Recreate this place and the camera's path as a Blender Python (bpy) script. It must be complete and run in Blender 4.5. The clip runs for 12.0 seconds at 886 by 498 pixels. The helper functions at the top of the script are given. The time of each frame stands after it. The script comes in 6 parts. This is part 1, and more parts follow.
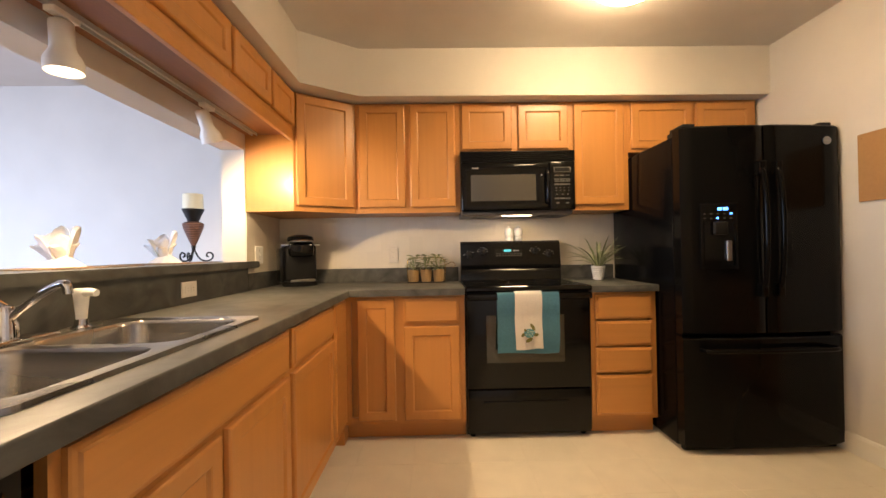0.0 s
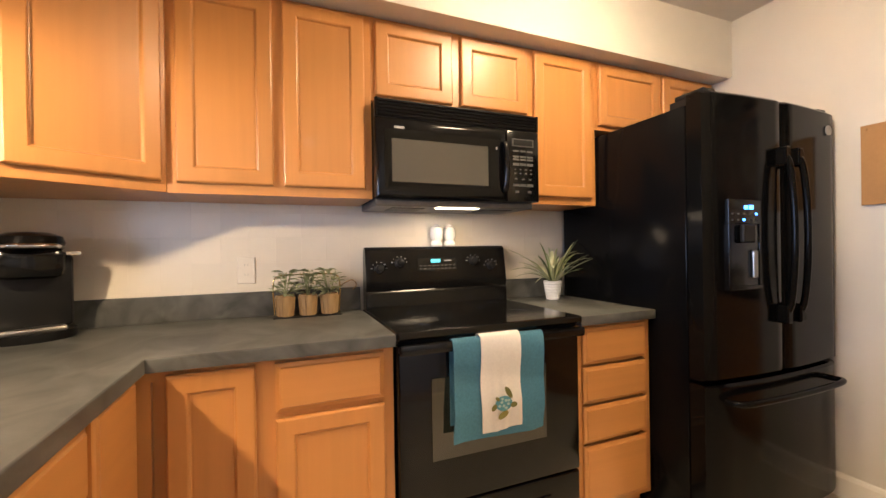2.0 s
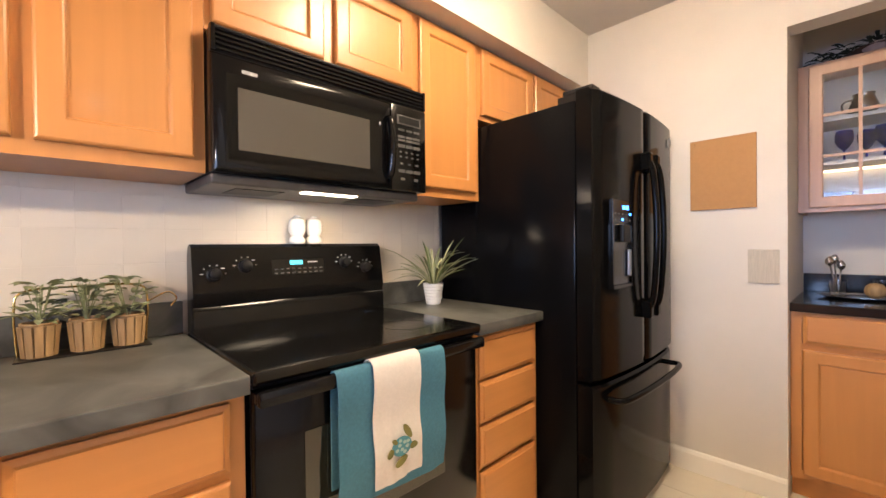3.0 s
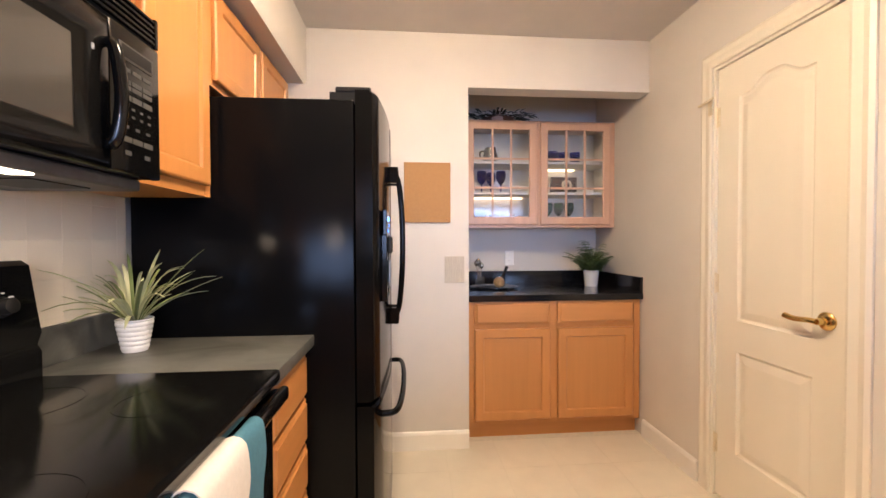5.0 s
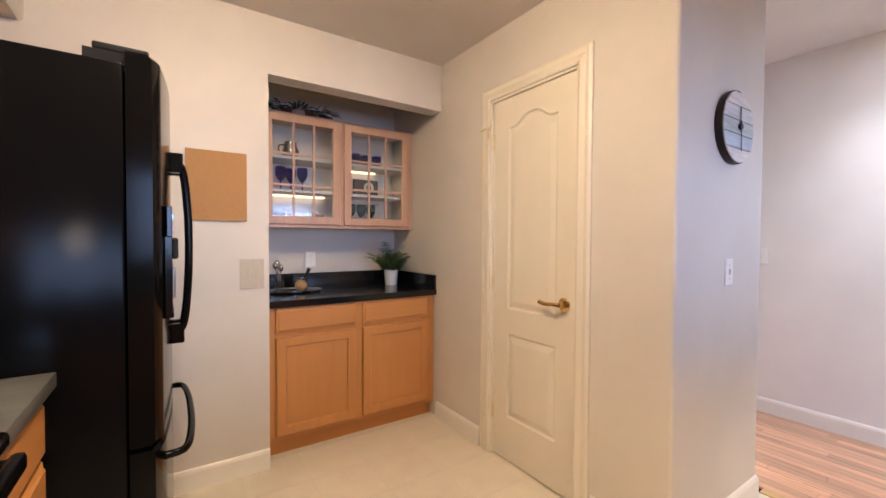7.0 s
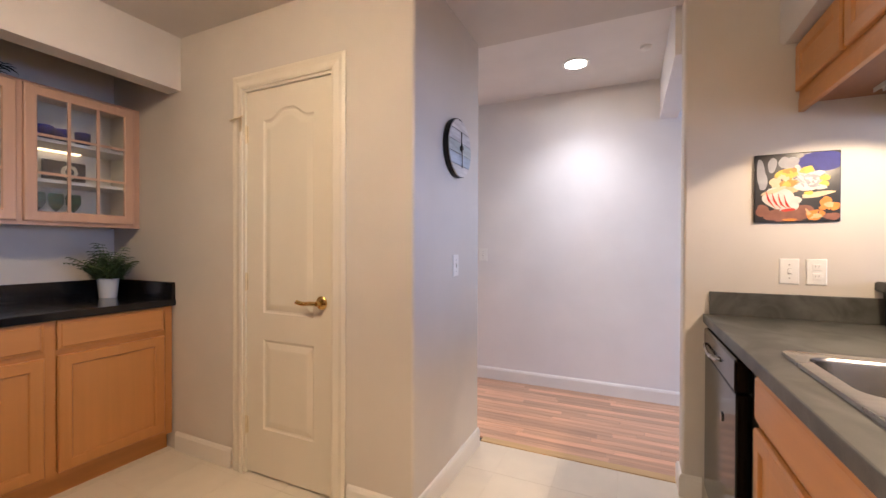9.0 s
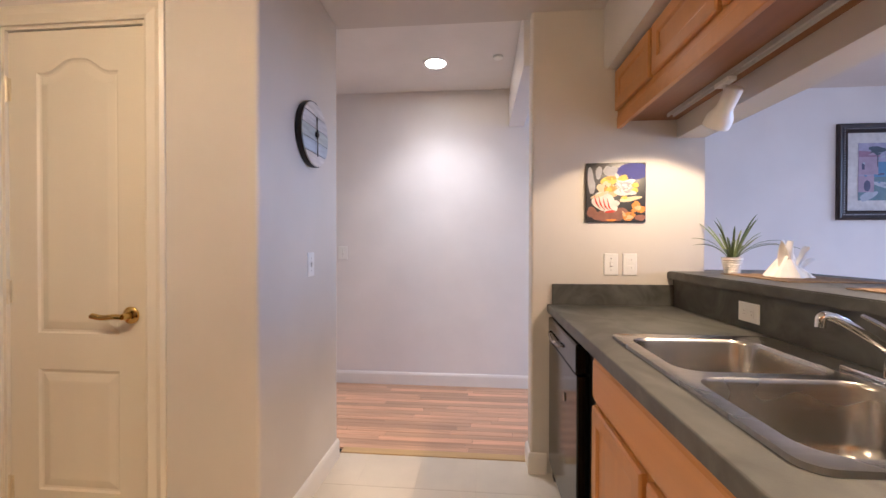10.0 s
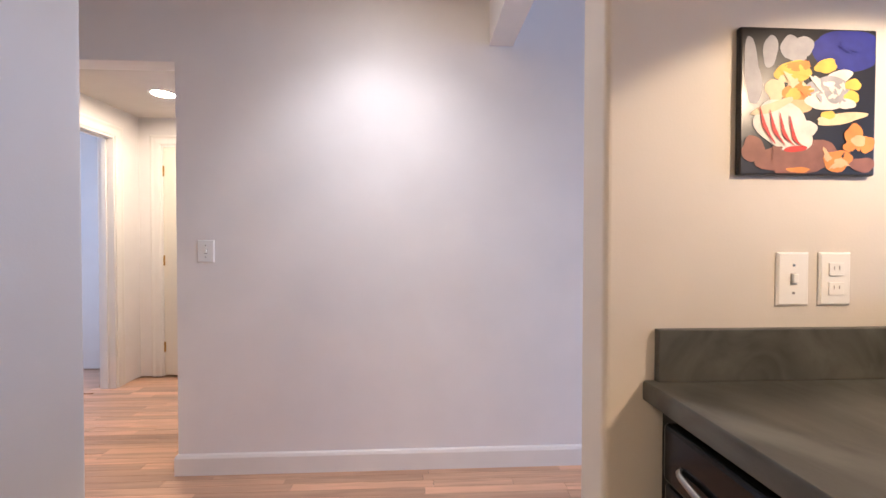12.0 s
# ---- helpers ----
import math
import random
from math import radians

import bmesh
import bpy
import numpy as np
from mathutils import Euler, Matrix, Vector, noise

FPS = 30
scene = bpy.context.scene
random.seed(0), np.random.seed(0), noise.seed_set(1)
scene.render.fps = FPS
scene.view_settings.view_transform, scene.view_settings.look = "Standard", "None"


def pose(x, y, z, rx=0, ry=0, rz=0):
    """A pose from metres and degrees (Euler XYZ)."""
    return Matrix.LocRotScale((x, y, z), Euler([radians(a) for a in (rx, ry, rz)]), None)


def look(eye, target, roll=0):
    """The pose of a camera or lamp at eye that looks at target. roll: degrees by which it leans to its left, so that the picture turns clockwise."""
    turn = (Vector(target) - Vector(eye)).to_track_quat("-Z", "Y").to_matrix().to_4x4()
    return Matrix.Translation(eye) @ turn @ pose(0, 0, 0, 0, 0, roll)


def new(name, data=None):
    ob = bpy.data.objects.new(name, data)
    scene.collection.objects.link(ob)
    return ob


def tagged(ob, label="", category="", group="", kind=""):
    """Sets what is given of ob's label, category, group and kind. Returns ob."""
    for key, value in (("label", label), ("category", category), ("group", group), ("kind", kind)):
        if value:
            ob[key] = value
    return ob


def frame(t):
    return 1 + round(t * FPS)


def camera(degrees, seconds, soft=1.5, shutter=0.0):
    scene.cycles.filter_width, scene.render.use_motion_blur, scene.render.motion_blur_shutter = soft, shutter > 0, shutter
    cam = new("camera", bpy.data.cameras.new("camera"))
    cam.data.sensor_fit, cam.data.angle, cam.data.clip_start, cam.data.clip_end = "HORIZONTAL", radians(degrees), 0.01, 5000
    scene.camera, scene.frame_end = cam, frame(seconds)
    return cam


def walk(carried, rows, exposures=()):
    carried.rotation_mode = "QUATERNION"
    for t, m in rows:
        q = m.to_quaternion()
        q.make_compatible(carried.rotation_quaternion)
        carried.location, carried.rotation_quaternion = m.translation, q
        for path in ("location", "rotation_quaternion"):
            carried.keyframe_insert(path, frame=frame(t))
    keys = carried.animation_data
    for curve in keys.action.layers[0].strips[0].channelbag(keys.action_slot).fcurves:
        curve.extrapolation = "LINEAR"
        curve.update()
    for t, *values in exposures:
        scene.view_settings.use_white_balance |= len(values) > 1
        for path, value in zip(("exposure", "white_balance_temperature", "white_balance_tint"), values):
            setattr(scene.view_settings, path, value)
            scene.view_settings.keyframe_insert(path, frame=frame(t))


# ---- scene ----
cam = camera(95.4, 12.0)
PATH = [
    (0, (0.081, 0.068, 1.135), (0.117, 2.068, 1.149), -1.0),
    (0.5, (0.027, 0.391, 1.166), (0.101, 2.389, 1.157), -0.9),
    (1, (-0.04, 0.727, 1.192), (0.189, 2.714, 1.172), -0.9),
    (1.5, (-0.079, 0.962, 1.198), (0.359, 2.914, 1.189), -0.8),
    (2, (-0.096, 1.182, 1.197), (0.648, 3.039, 1.194), -0.9),
    (2.5, (-0.081, 1.366, 1.196), (0.976, 3.064, 1.189), -0.8),
    (3, (-0.055, 1.55, 1.196), (1.334, 2.989, 1.177), -0.6),
    (3.2, (-0.037, 1.623, 1.212), (1.456, 2.954, 1.173), -0.3),
    (4.8, (-0.06, 2.126, 1.189), (1.94, 2.118, 1.181), 0.2),
    (5, (-0.059, 2.136, 1.25), (1.933, 1.969, 1.211), -0.2),
    (5.5, (-0.046, 2.198, 1.262), (1.89, 1.699, 1.22), -0.0),
    (6, (-0.022, 2.239, 1.271), (1.844, 1.521, 1.225), 0.1),
    (6.5, (-0.024, 2.231, 1.278), (1.754, 1.317, 1.226), 0.1),
    (8.3, (-0.052, 2.216, 1.238), (1.141, 0.611, 1.219), 0.4),
    (8.5, (-0.085, 2.204, 1.246), (1.022, 0.538, 1.227), 0.2),
    (9, (-0.109, 2.194, 1.238), (0.728, 0.378, 1.225), 0.2),
    (9.5, (-0.107, 2.16, 1.231), (0.385, 0.221, 1.223), 0.2),
    (10, (-0.079, 2.083, 1.229), (0.103, 0.091, 1.211), 0.1),
    (10.5, (-0.05, 1.867, 1.199), (-0.039, -0.132, 1.173), 0.0),
    (11, (-0.013, 1.519, 1.215), (-0.065, -0.48, 1.18), 0.1),
    (11.5, (0.024, 1.096, 1.218), (-0.068, -0.901, 1.182), 0.1),
    (12, (0.032, 0.71, 1.208), (-0.073, -1.287, 1.175), 0.1),
]
EXPOSURES = [(0.0, 0.04, 7000, 9), (1.5, 0.24, 6400, 9), (2.5, 0.55, 5850, 10), (3.5, 0.70, 5750, 11), (5.5, 0.74, 5700, 12), (6.5, 0.5, 5800, 12), (8.5, 0.2, 5800, 13), (9.5, -0.02, 5900, 14), (12.0, 0.0, 5950, 14)]
walk(cam, [(t, look(eye, target, roll)) for t, eye, target, roll in PATH], EXPOSURES)

# ---- light and exposure ----
scene.view_settings.exposure = 0.0
world = bpy.data.worlds.new("daylight")
scene.world = world
world.use_nodes = True
sky = world.node_tree.nodes.new("ShaderNodeTexSky")
sky.sky_type, sky.sun_disc = "NISHITA", False
sky.sun_elevation, sky.sun_rotation = radians(40), radians(200)
world.node_tree.links.new(sky.outputs[0], world.node_tree.nodes["Background"].inputs[0])
world.node_tree.nodes["Background"].inputs[1].default_value = 0.1

WARM, DAY = (1.0, 0.72, 0.44), (0.50, 0.65, 1.0)


def lamp(name, kind, at, target, power, color, **more):
    data = bpy.data.lights.new(name, kind)
    data.energy, data.color = power, color
    for key, value in more.items():
        if key == "size":
            data.size = value
        elif key == "size_y":
            data.shape, data.size_y = "RECTANGLE", value
        elif key == "spread":
            data.spread = radians(value)
        elif key == "spot":
            data.spot_size = radians(value)
        elif key == "blend":
            data.spot_blend = value
        elif key == "radius":
            data.shadow_soft_size = value
    ob = new(name, data)
    ob.matrix_world = look(at, target)
    return ob


lamp("window_daylight", "AREA", (-5.42, 0.9, 1.35), (0, 0.9, 0.3), 78, DAY, size=3.6, size_y=2.0, spread=105)
lamp("south_window_daylight", "AREA", (-4.65, -1.40, 1.30), (-3.9, 1.3, 0.55), 92, DAY, size=1.3, size_y=1.7, spread=84)
lamp("track_spot_far", "SPOT", (-0.995, 2.085, 1.66), (-0.70, 2.72, 1.06), 43, WARM, spot=136, blend=0.55, radius=0.03)
lamp("track_spot_mid", "SPOT", (-1.015, 1.285, 1.655), (-0.93, 1.27, 0.9), 70, WARM, spot=128, blend=0.4, radius=0.03)
lamp("track_spot_near", "SPOT", (-1.005, 0.40, 1.685), (-0.9, -0.10, 1.07), 26, WARM, spot=106, blend=0.2, radius=0.03)
lamp("cooktop_lamp", "AREA", (0.655, 2.84, 1.366), (0.655, 2.87, 0.0), 1.8, WARM, size=0.20, size_y=0.04)
lamp("hall_can_lamp", "SPOT", (0.25, -0.89, 2.555), (0.25, -0.90, 0), 78, (1.0, 0.96, 0.95), spot=126, blend=1.0, radius=0.08)
lamp("bedroom_daylight", "AREA", (4.5, -2.5, 1.4), (2.6, -2.5, 1.3), 35, DAY, size=1.2, size_y=1.4)


# ---- materials ----
def material(name, color, rough=0.5, metal=0.0, vary=0.0, scale=(6, 6, 6), bump=0.0, bump_scale=200.0, second=None, coat=0.0, emit=0.0, spec=0.5, random_tone=0.0, detail=4.0, distort=0.0, spots=None):
    """A surface with variation at two scales: a stretched noise for grain or mottling and a fine relief."""
    m = bpy.data.materials.new(name)
    m.use_nodes = True
    nodes, links = m.node_tree.nodes, m.node_tree.links
    b = nodes["Principled BSDF"]
    b.inputs["Base Color"].default_value = (*color, 1)
    b.inputs["Roughness"].default_value = rough
    b.inputs["Metallic"].default_value = metal
    b.inputs["Coat Weight"].default_value = coat
    b.inputs["Coat Roughness"].default_value = 0.08
    b.inputs["Specular IOR Level"].default_value = spec
    if emit:
        b.inputs["Emission Color"].default_value = (*color, 1)
        b.inputs["Emission Strength"].default_value = emit
    at = nodes.new("ShaderNodeTexCoord")
    if vary:
        dark = second or tuple(c * (1 - vary) for c in color)
        light = tuple(min(1, c * (1 + vary * 0.5)) for c in color)
        mapping = nodes.new("ShaderNodeMapping")
        mapping.inputs["Scale"].default_value = scale
        links.new(at.outputs["Object"], mapping.inputs[0])
        if random_tone:
            info = nodes.new("ShaderNodeObjectInfo")
            shift = nodes.new("ShaderNodeMath")
            shift.operation, shift.inputs[1].default_value = "MULTIPLY", 37.0
            links.new(info.outputs["Random"], shift.inputs[0])
            links.new(shift.outputs[0], mapping.inputs["Location"])
        grain = nodes.new("ShaderNodeTexNoise")
        grain.inputs["Scale"].default_value, grain.inputs["Detail"].default_value = 1.0, detail
        grain.inputs["Distortion"].default_value = distort
        links.new(mapping.outputs[0], grain.inputs["Vector"])
        ramp = nodes.new("ShaderNodeValToRGB")
        ramp.color_ramp.elements[0].position, ramp.color_ramp.elements[1].position = 0.25, 0.75
        ramp.color_ramp.elements[0].color, ramp.color_ramp.elements[1].color = (*dark, 1), (*light, 1)
        links.new(grain.outputs["Fac"], ramp.inputs[0])
        wide = nodes.new("ShaderNodeTexNoise")
        wide.inputs["Scale"].default_value, wide.inputs["Detail"].default_value = 2.3, 2.0
        links.new(at.outputs["Object"], wide.inputs["Vector"])
        mix = nodes.new("ShaderNodeMix")
        mix.data_type, mix.blend_type = "RGBA", "MULTIPLY"
        mix.inputs["Factor"].default_value = 0.35
        links.new(ramp.outputs[0], mix.inputs["A"])
        tone = nodes.new("ShaderNodeMapRange")
        tone.inputs["From Min"].default_value, tone.inputs["From Max"].default_value = 0.3, 0.7
        tone.inputs["To Min"].default_value, tone.inputs["To Max"].default_value = 1 - min(0.6, vary * 1.4), 1.0
        links.new(wide.outputs["Fac"], tone.inputs["Value"])
        links.new(tone.outputs[0], mix.inputs["B"])
        out = mix.outputs["Result"]
        if random_tone:
            each = nodes.new("ShaderNodeMapRange")
            each.inputs["To Min"].default_value, each.inputs["To Max"].default_value = 1 - random_tone, 1.0
            links.new(info.outputs["Random"], each.inputs["Value"])
            mix2 = nodes.new("ShaderNodeMix")
            mix2.data_type, mix2.blend_type = "RGBA", "MULTIPLY"
            mix2.inputs["Factor"].default_value = 1.0
            links.new(out, mix2.inputs["A"])
            links.new(each.outputs[0], mix2.inputs["B"])
            out = mix2.outputs["Result"]
        links.new(out, b.inputs["Base Color"])
        gloss = nodes.new("ShaderNodeMapRange")
        gloss.inputs["To Min"].default_value, gloss.inputs["To Max"].default_value = rough * 0.8, min(1, rough * 1.25)
        links.new(wide.outputs["Fac"], gloss.inputs["Value"])
        links.new(gloss.outputs[0], b.inputs["Roughness"])
    if bump:
        fine = nodes.new("ShaderNodeTexNoise")
        fine.inputs["Scale"].default_value, fine.inputs["Detail"].default_value = bump_scale, 3.0
        links.new(at.outputs["Object"], fine.inputs["Vector"])
        relief = nodes.new("ShaderNodeBump")
        relief.inputs["Strength"].default_value, relief.inputs["Distance"].default_value = bump, 0.002
        links.new(fine.outputs["Fac"], relief.inputs["Height"])
        links.new(relief.outputs[0], b.inputs["Normal"])
    return m


def clear_glass(name, color=(1, 1, 1), rough=0.02):
    m = bpy.data.materials.new(name)
    m.use_nodes = True
    b = m.node_tree.nodes["Principled BSDF"]
    b.inputs["Base Color"].default_value = (*color, 1)
    b.inputs["Roughness"].default_value = rough
    b.inputs["Transmission Weight"].default_value = 1.0
    b.inputs["IOR"].default_value = 1.45
    return m


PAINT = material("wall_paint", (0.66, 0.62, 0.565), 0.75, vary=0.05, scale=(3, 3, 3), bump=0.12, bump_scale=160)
# wall paint made paler, so the hall's stronger light sits in its colour
LIT_PAINT = material("brightened_wall_paint", (0.80, 0.775, 0.75), 0.75, vary=0.05, scale=(3, 3, 3), bump=0.12, bump_scale=160)
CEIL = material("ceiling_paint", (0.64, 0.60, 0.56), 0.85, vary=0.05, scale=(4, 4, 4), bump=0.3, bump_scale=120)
# ceiling paint lightened to hold the light bounced up in the hall
LIT_CEIL = material("brightened_ceiling_paint", (0.80, 0.77, 0.74), 0.85, vary=0.05, scale=(4, 4, 4), bump=0.3, bump_scale=120)
TRIM = material("trim_paint", (0.81, 0.785, 0.735), 0.4, vary=0.04, scale=(5, 5, 5))
DOOR = material("door_paint", (0.76, 0.71, 0.60), 0.38, vary=0.04, scale=(5, 5, 1), bump=0.05, bump_scale=90)
WOOD = material("maple", (0.560, 0.248, 0.069), 0.36, vary=0.075, scale=(30, 30, 1.3), random_tone=0.10, coat=0.08, distort=0.5, detail=4.0, bump=0.03, bump_scale=60)
# brown for the cabinet underside, darkened to stand for the shade there
SHADED_WOOD = material("shaded_underside_wood", (0.27, 0.115, 0.05), 0.45, vary=0.15, scale=(30, 1.3, 30), distort=0.5)
WOOD_H = material("maple_level", (0.560, 0.248, 0.069), 0.36, vary=0.075, scale=(1.3, 30, 30), random_tone=0.10, coat=0.08, distort=0.5, detail=4.0, bump=0.03, bump_scale=60)
COUNTER = material("slate_laminate", (0.112, 0.113, 0.104), 0.42, vary=0.58, spec=0.32, scale=(7, 5, 7), detail=10, distort=1.4, bump=0.08, bump_scale=240)
BLACK = material("black_enamel", (0.005, 0.005, 0.005), 0.13, vary=0.2, scale=(2, 2, 2), spec=0.24, coat=0.06)
FRIDGE_DOOR = material("black_gloss_enamel", (0.004, 0.004, 0.004), 0.12, vary=0.2, scale=(2, 2, 2), spec=0.11, bump=0.03, bump_scale=180)
FRIDGE = material("black_textured_enamel", (0.004, 0.004, 0.0045), 0.15, vary=0.2, scale=(2, 2, 2), spec=0.08, bump=0.06, bump_scale=350)
BLACK_GLASS = material("black_glass", (0.004, 0.004, 0.004), 0.13, vary=0.2, scale=(3, 3, 3), spec=0.3, coat=0.25)
PALE_WOOD = material("pale_maple", (0.58, 0.36, 0.235), 0.34, vary=0.12, scale=(18, 18, 1.2), random_tone=0.06, distort=0.6)
LINING = material("grey_melamine", (0.54, 0.49, 0.41), 0.5, vary=0.05, scale=(6, 6, 6))
THRESHOLD = material("yellow_oak", (0.62, 0.42, 0.19), 0.4, vary=0.2, scale=(3, 40, 40), distort=0.6)
BLACK_MATT = material("black_plastic", (0.009, 0.009, 0.009), 0.42, vary=0.2, scale=(9, 9, 9), spec=0.25)
GREY_GLASS = material("grey_window_glass", (0.052, 0.048, 0.040), 0.2, vary=0.06, scale=(3, 3, 3), spec=0.8, coat=0.8)
OVEN_GLASS = material("oven_window_glass", (0.022, 0.022, 0.014), 0.06, coat=1.0)
STEEL = material("brushed_steel", (0.40, 0.385, 0.36), 0.26, 1.0, vary=0.14, scale=(4, 60, 60), bump=0.03, bump_scale=200)
CHROME = material("chrome", (0.72, 0.72, 0.72), 0.1, 1.0)
BRASS = material("brass", (0.72, 0.50, 0.18), 0.22, 1.0, vary=0.15, scale=(20, 20, 20))
WHITE = material("white_plastic", (0.85, 0.84, 0.80), 0.35, vary=0.03, scale=(9, 9, 9))
CERAMIC = material("white_ceramic", (0.80, 0.79, 0.76), 0.18, vary=0.04, scale=(9, 9, 9))
TILE = material("cream_floor_tile", (0.74, 0.675, 0.56), 0.33, vary=0.06, scale=(9, 9, 9), random_tone=0.025, bump=0.06, bump_scale=40)
GROUT = material("grout", (0.715, 0.652, 0.54), 0.9, vary=0.12, scale=(40, 40, 40))
SPLASH = material("white_wall_tile", (0.75, 0.685, 0.57), 0.24, vary=0.03, scale=(9, 9, 9), random_tone=0.04, bump=0.05, bump_scale=25)
PLANK = material("oak_plank", (0.88, 0.53, 0.335), 0.36, vary=0.26, scale=(2.2, 34, 10), random_tone=0.38, distort=0.8, bump=0.05, bump_scale=90)
GRANITE = material("black_granite", (0.008, 0.008, 0.009), 0.16, vary=0.5, scale=(120, 120, 120), spec=0.4, coat=0.15)
PALE_BRASS = material("pale_satin_brass", (0.74, 0.65, 0.47), 0.34, 0.5, vary=0.1, scale=(30, 30, 30))
LED_TEAL = material("teal_display", (0.10, 0.62, 0.75), 0.4, emit=0.8)
LED_BLUE = material("blue_display", (0.05, 0.22, 1.0), 0.4, emit=9.0)
MARK = material("white_print", (0.62, 0.61, 0.58), 0.5)
KEY = material("dim_key_print", (0.066, 0.065, 0.063), 0.5)
PRINT = material("grey_print", (0.35, 0.35, 0.35), 0.5)
DARK = material("dark_gap", (0.01, 0.009, 0.008), 0.8, vary=0.2, scale=(9, 9, 9))


# ---- mesh helpers ----
def box(bm, x0, x1, y0, y1, z0, z1, bevel=0.0, seg=2):
    made = bmesh.ops.create_cube(bm, size=1.0)["verts"]
    for v in made:
        v.co = (x0 + (v.co.x + 0.5) * (x1 - x0), y0 + (v.co.y + 0.5) * (y1 - y0), z0 + (v.co.z + 0.5) * (z1 - z0))
    if bevel:
        edges = {e for v in made for e in v.link_edges}
        bmesh.ops.bevel(bm, geom=list(edges), offset=bevel, segments=seg, affect="EDGES", profile=0.5)
    return bm


def boxes(*rows, bevel=0.0, round_edges=()):
    """Boxes in one mesh; round_edges: plan places of upright edges that get a bullnose."""
    bm = bmesh.new()
    for r in rows:
        box(bm, *r, bevel=bevel)
    for x, y in round_edges:
        upright = [e for e in bm.edges if all(abs(v.co.x - x) < 0.001 and abs(v.co.y - y) < 0.001 for v in e.verts)]
        bmesh.ops.bevel(bm, geom=upright, offset=0.014, segments=4, affect="EDGES", profile=0.5)
    return bm


def lathe(bm, profile, n=32, at=(0, 0, 0), axis="z", cap=True):
    """A turned body: (radius, height) rows round an axis."""
    rings = []
    for r, h in profile:
        ring = []
        for i in range(n):
            a = 2 * math.pi * i / n
            p = (r * math.cos(a), r * math.sin(a), h)
            p = {"z": p, "y": (p[0], p[2], p[1]), "x": (p[2], p[0], p[1])}[axis]
            ring.append(bm.verts.new((p[0] + at[0], p[1] + at[1], p[2] + at[2])))
        rings.append(ring)
    for a, b in zip(rings, rings[1:]):
        for i in range(n):
            bm.faces.new((a[i], a[(i + 1) % n], b[(i + 1) % n], b[i]))
    if cap:
        bm.faces.new(rings[0][::-1])
        bm.faces.new(rings[-1])
    return bm


def tube(bm, points, radius, n=10, taper=None, flat=1.0):
    """A round bar along points; taper: a radius factor for each point."""
    pts = [Vector(p) for p in points]
    rings, side = [], None
    for i, p in enumerate(pts):
        d = (pts[min(i + 1, len(pts) - 1)] - pts[max(i - 1, 0)]).normalized()
        if side is None:
            side = d.orthogonal().normalized()
        side = (side - d * side.dot(d)).normalized()
        up = d.cross(side)
        r = radius * (taper[i] if taper else 1)
        rings.append([bm.verts.new(p + r * (math.cos(2 * math.pi * k / n) * side + flat * math.sin(2 * math.pi * k / n) * up)) for k in range(n)])
    for a, b in zip(rings, rings[1:]):
        for k in range(n):
            bm.faces.new((a[k], a[(k + 1) % n], b[(k + 1) % n], b[k]))
    bm.faces.new(rings[0][::-1])
    bm.faces.new(rings[-1])
    return bm


def curve_points(points, n=6):
    """A smooth line through points."""
    pts = [Vector(p) for p in points]
    pts = [2 * pts[0] - pts[1], *pts, 2 * pts[-1] - pts[-2]]
    out = []
    for i in range(1, len(pts) - 2):
        a, b, c, d = pts[i - 1:i + 3]
        for k in range(n):
            t = k / n
            out.append(0.5 * (2 * b + (c - a) * t + (2 * a - 5 * b + 4 * c - d) * t * t + (3 * b - a - 3 * c + d) * t ** 3))
    return out + [pts[-2]]


def rings_panel(bm, w, h, profile, x=0.0, z=0.0, cap=True, back=True):
    """A moulded rectangle in the x-z plane that faces -y: rows of (inset, height towards the viewer)."""
    loops = []
    for inset, up in profile:
        loops.append([bm.verts.new(p) for p in ((x + inset, -up, z + inset), (x + w - inset, -up, z + inset), (x + w - inset, -up, z + h - inset), (x + inset, -up, z + h - inset))])
    for a, b in zip(loops, loops[1:]):
        for i in range(4):
            bm.faces.new((a[i], a[(i + 1) % 4], b[(i + 1) % 4], b[i]))
    if cap:
        bm.faces.new(loops[-1])
    if back:
        bm.faces.new(loops[0][::-1])
    return bm


def mesh_object(name, bm, mat, smooth=False):
    bmesh.ops.recalc_face_normals(bm, faces=bm.faces)
    data = bpy.data.meshes.new(name)
    bm.to_mesh(data)
    bm.free()
    data.materials.append(mat)
    if smooth:
        data.shade_smooth()
        data.set_sharp_from_angle(angle=radians(38))
    return new(name, data)


def part(name, bm, mat, parent, label="", smooth=False):
    ob = mesh_object(name, bm, mat, smooth)
    ob.parent = parent
    return tagged(ob, label)


def thing(name, m, label, category, group=""):
    ob = new(name)
    ob.empty_display_size = 0.05
    ob.matrix_world = m
    return tagged(ob, label, category, group, "thing")


def single(name, bm, mat, m, label, category, group="", smooth=False):
    ob = mesh_object(name, bm, mat, smooth)
    ob.matrix_world = m
    return tagged(ob, label, category, group, "thing")


def structure(name, bm, mat, label, category, smooth=False):
    return tagged(mesh_object(name, bm, mat, smooth), label, category, "", "structure")

# ---- the plan ----
BACK, EAST, DOORWALL, PANTRY = 3.13, 2.34, 0.65, 0.742
CEILING, HALL_CEILING, SOFFIT = 2.48, 2.575, 2.16
STUB, STUB_BACK, STUB_END, HALL = -0.125, -0.25, -0.355, -1.43
PASS_IN, PASS_OUT = -1.10, -1.24
DINING_N, DINING_W = 3.30, -5.5
NICHE_N, NICHE_E, NICHE_TOP = 1.78, 3.05, 2.165

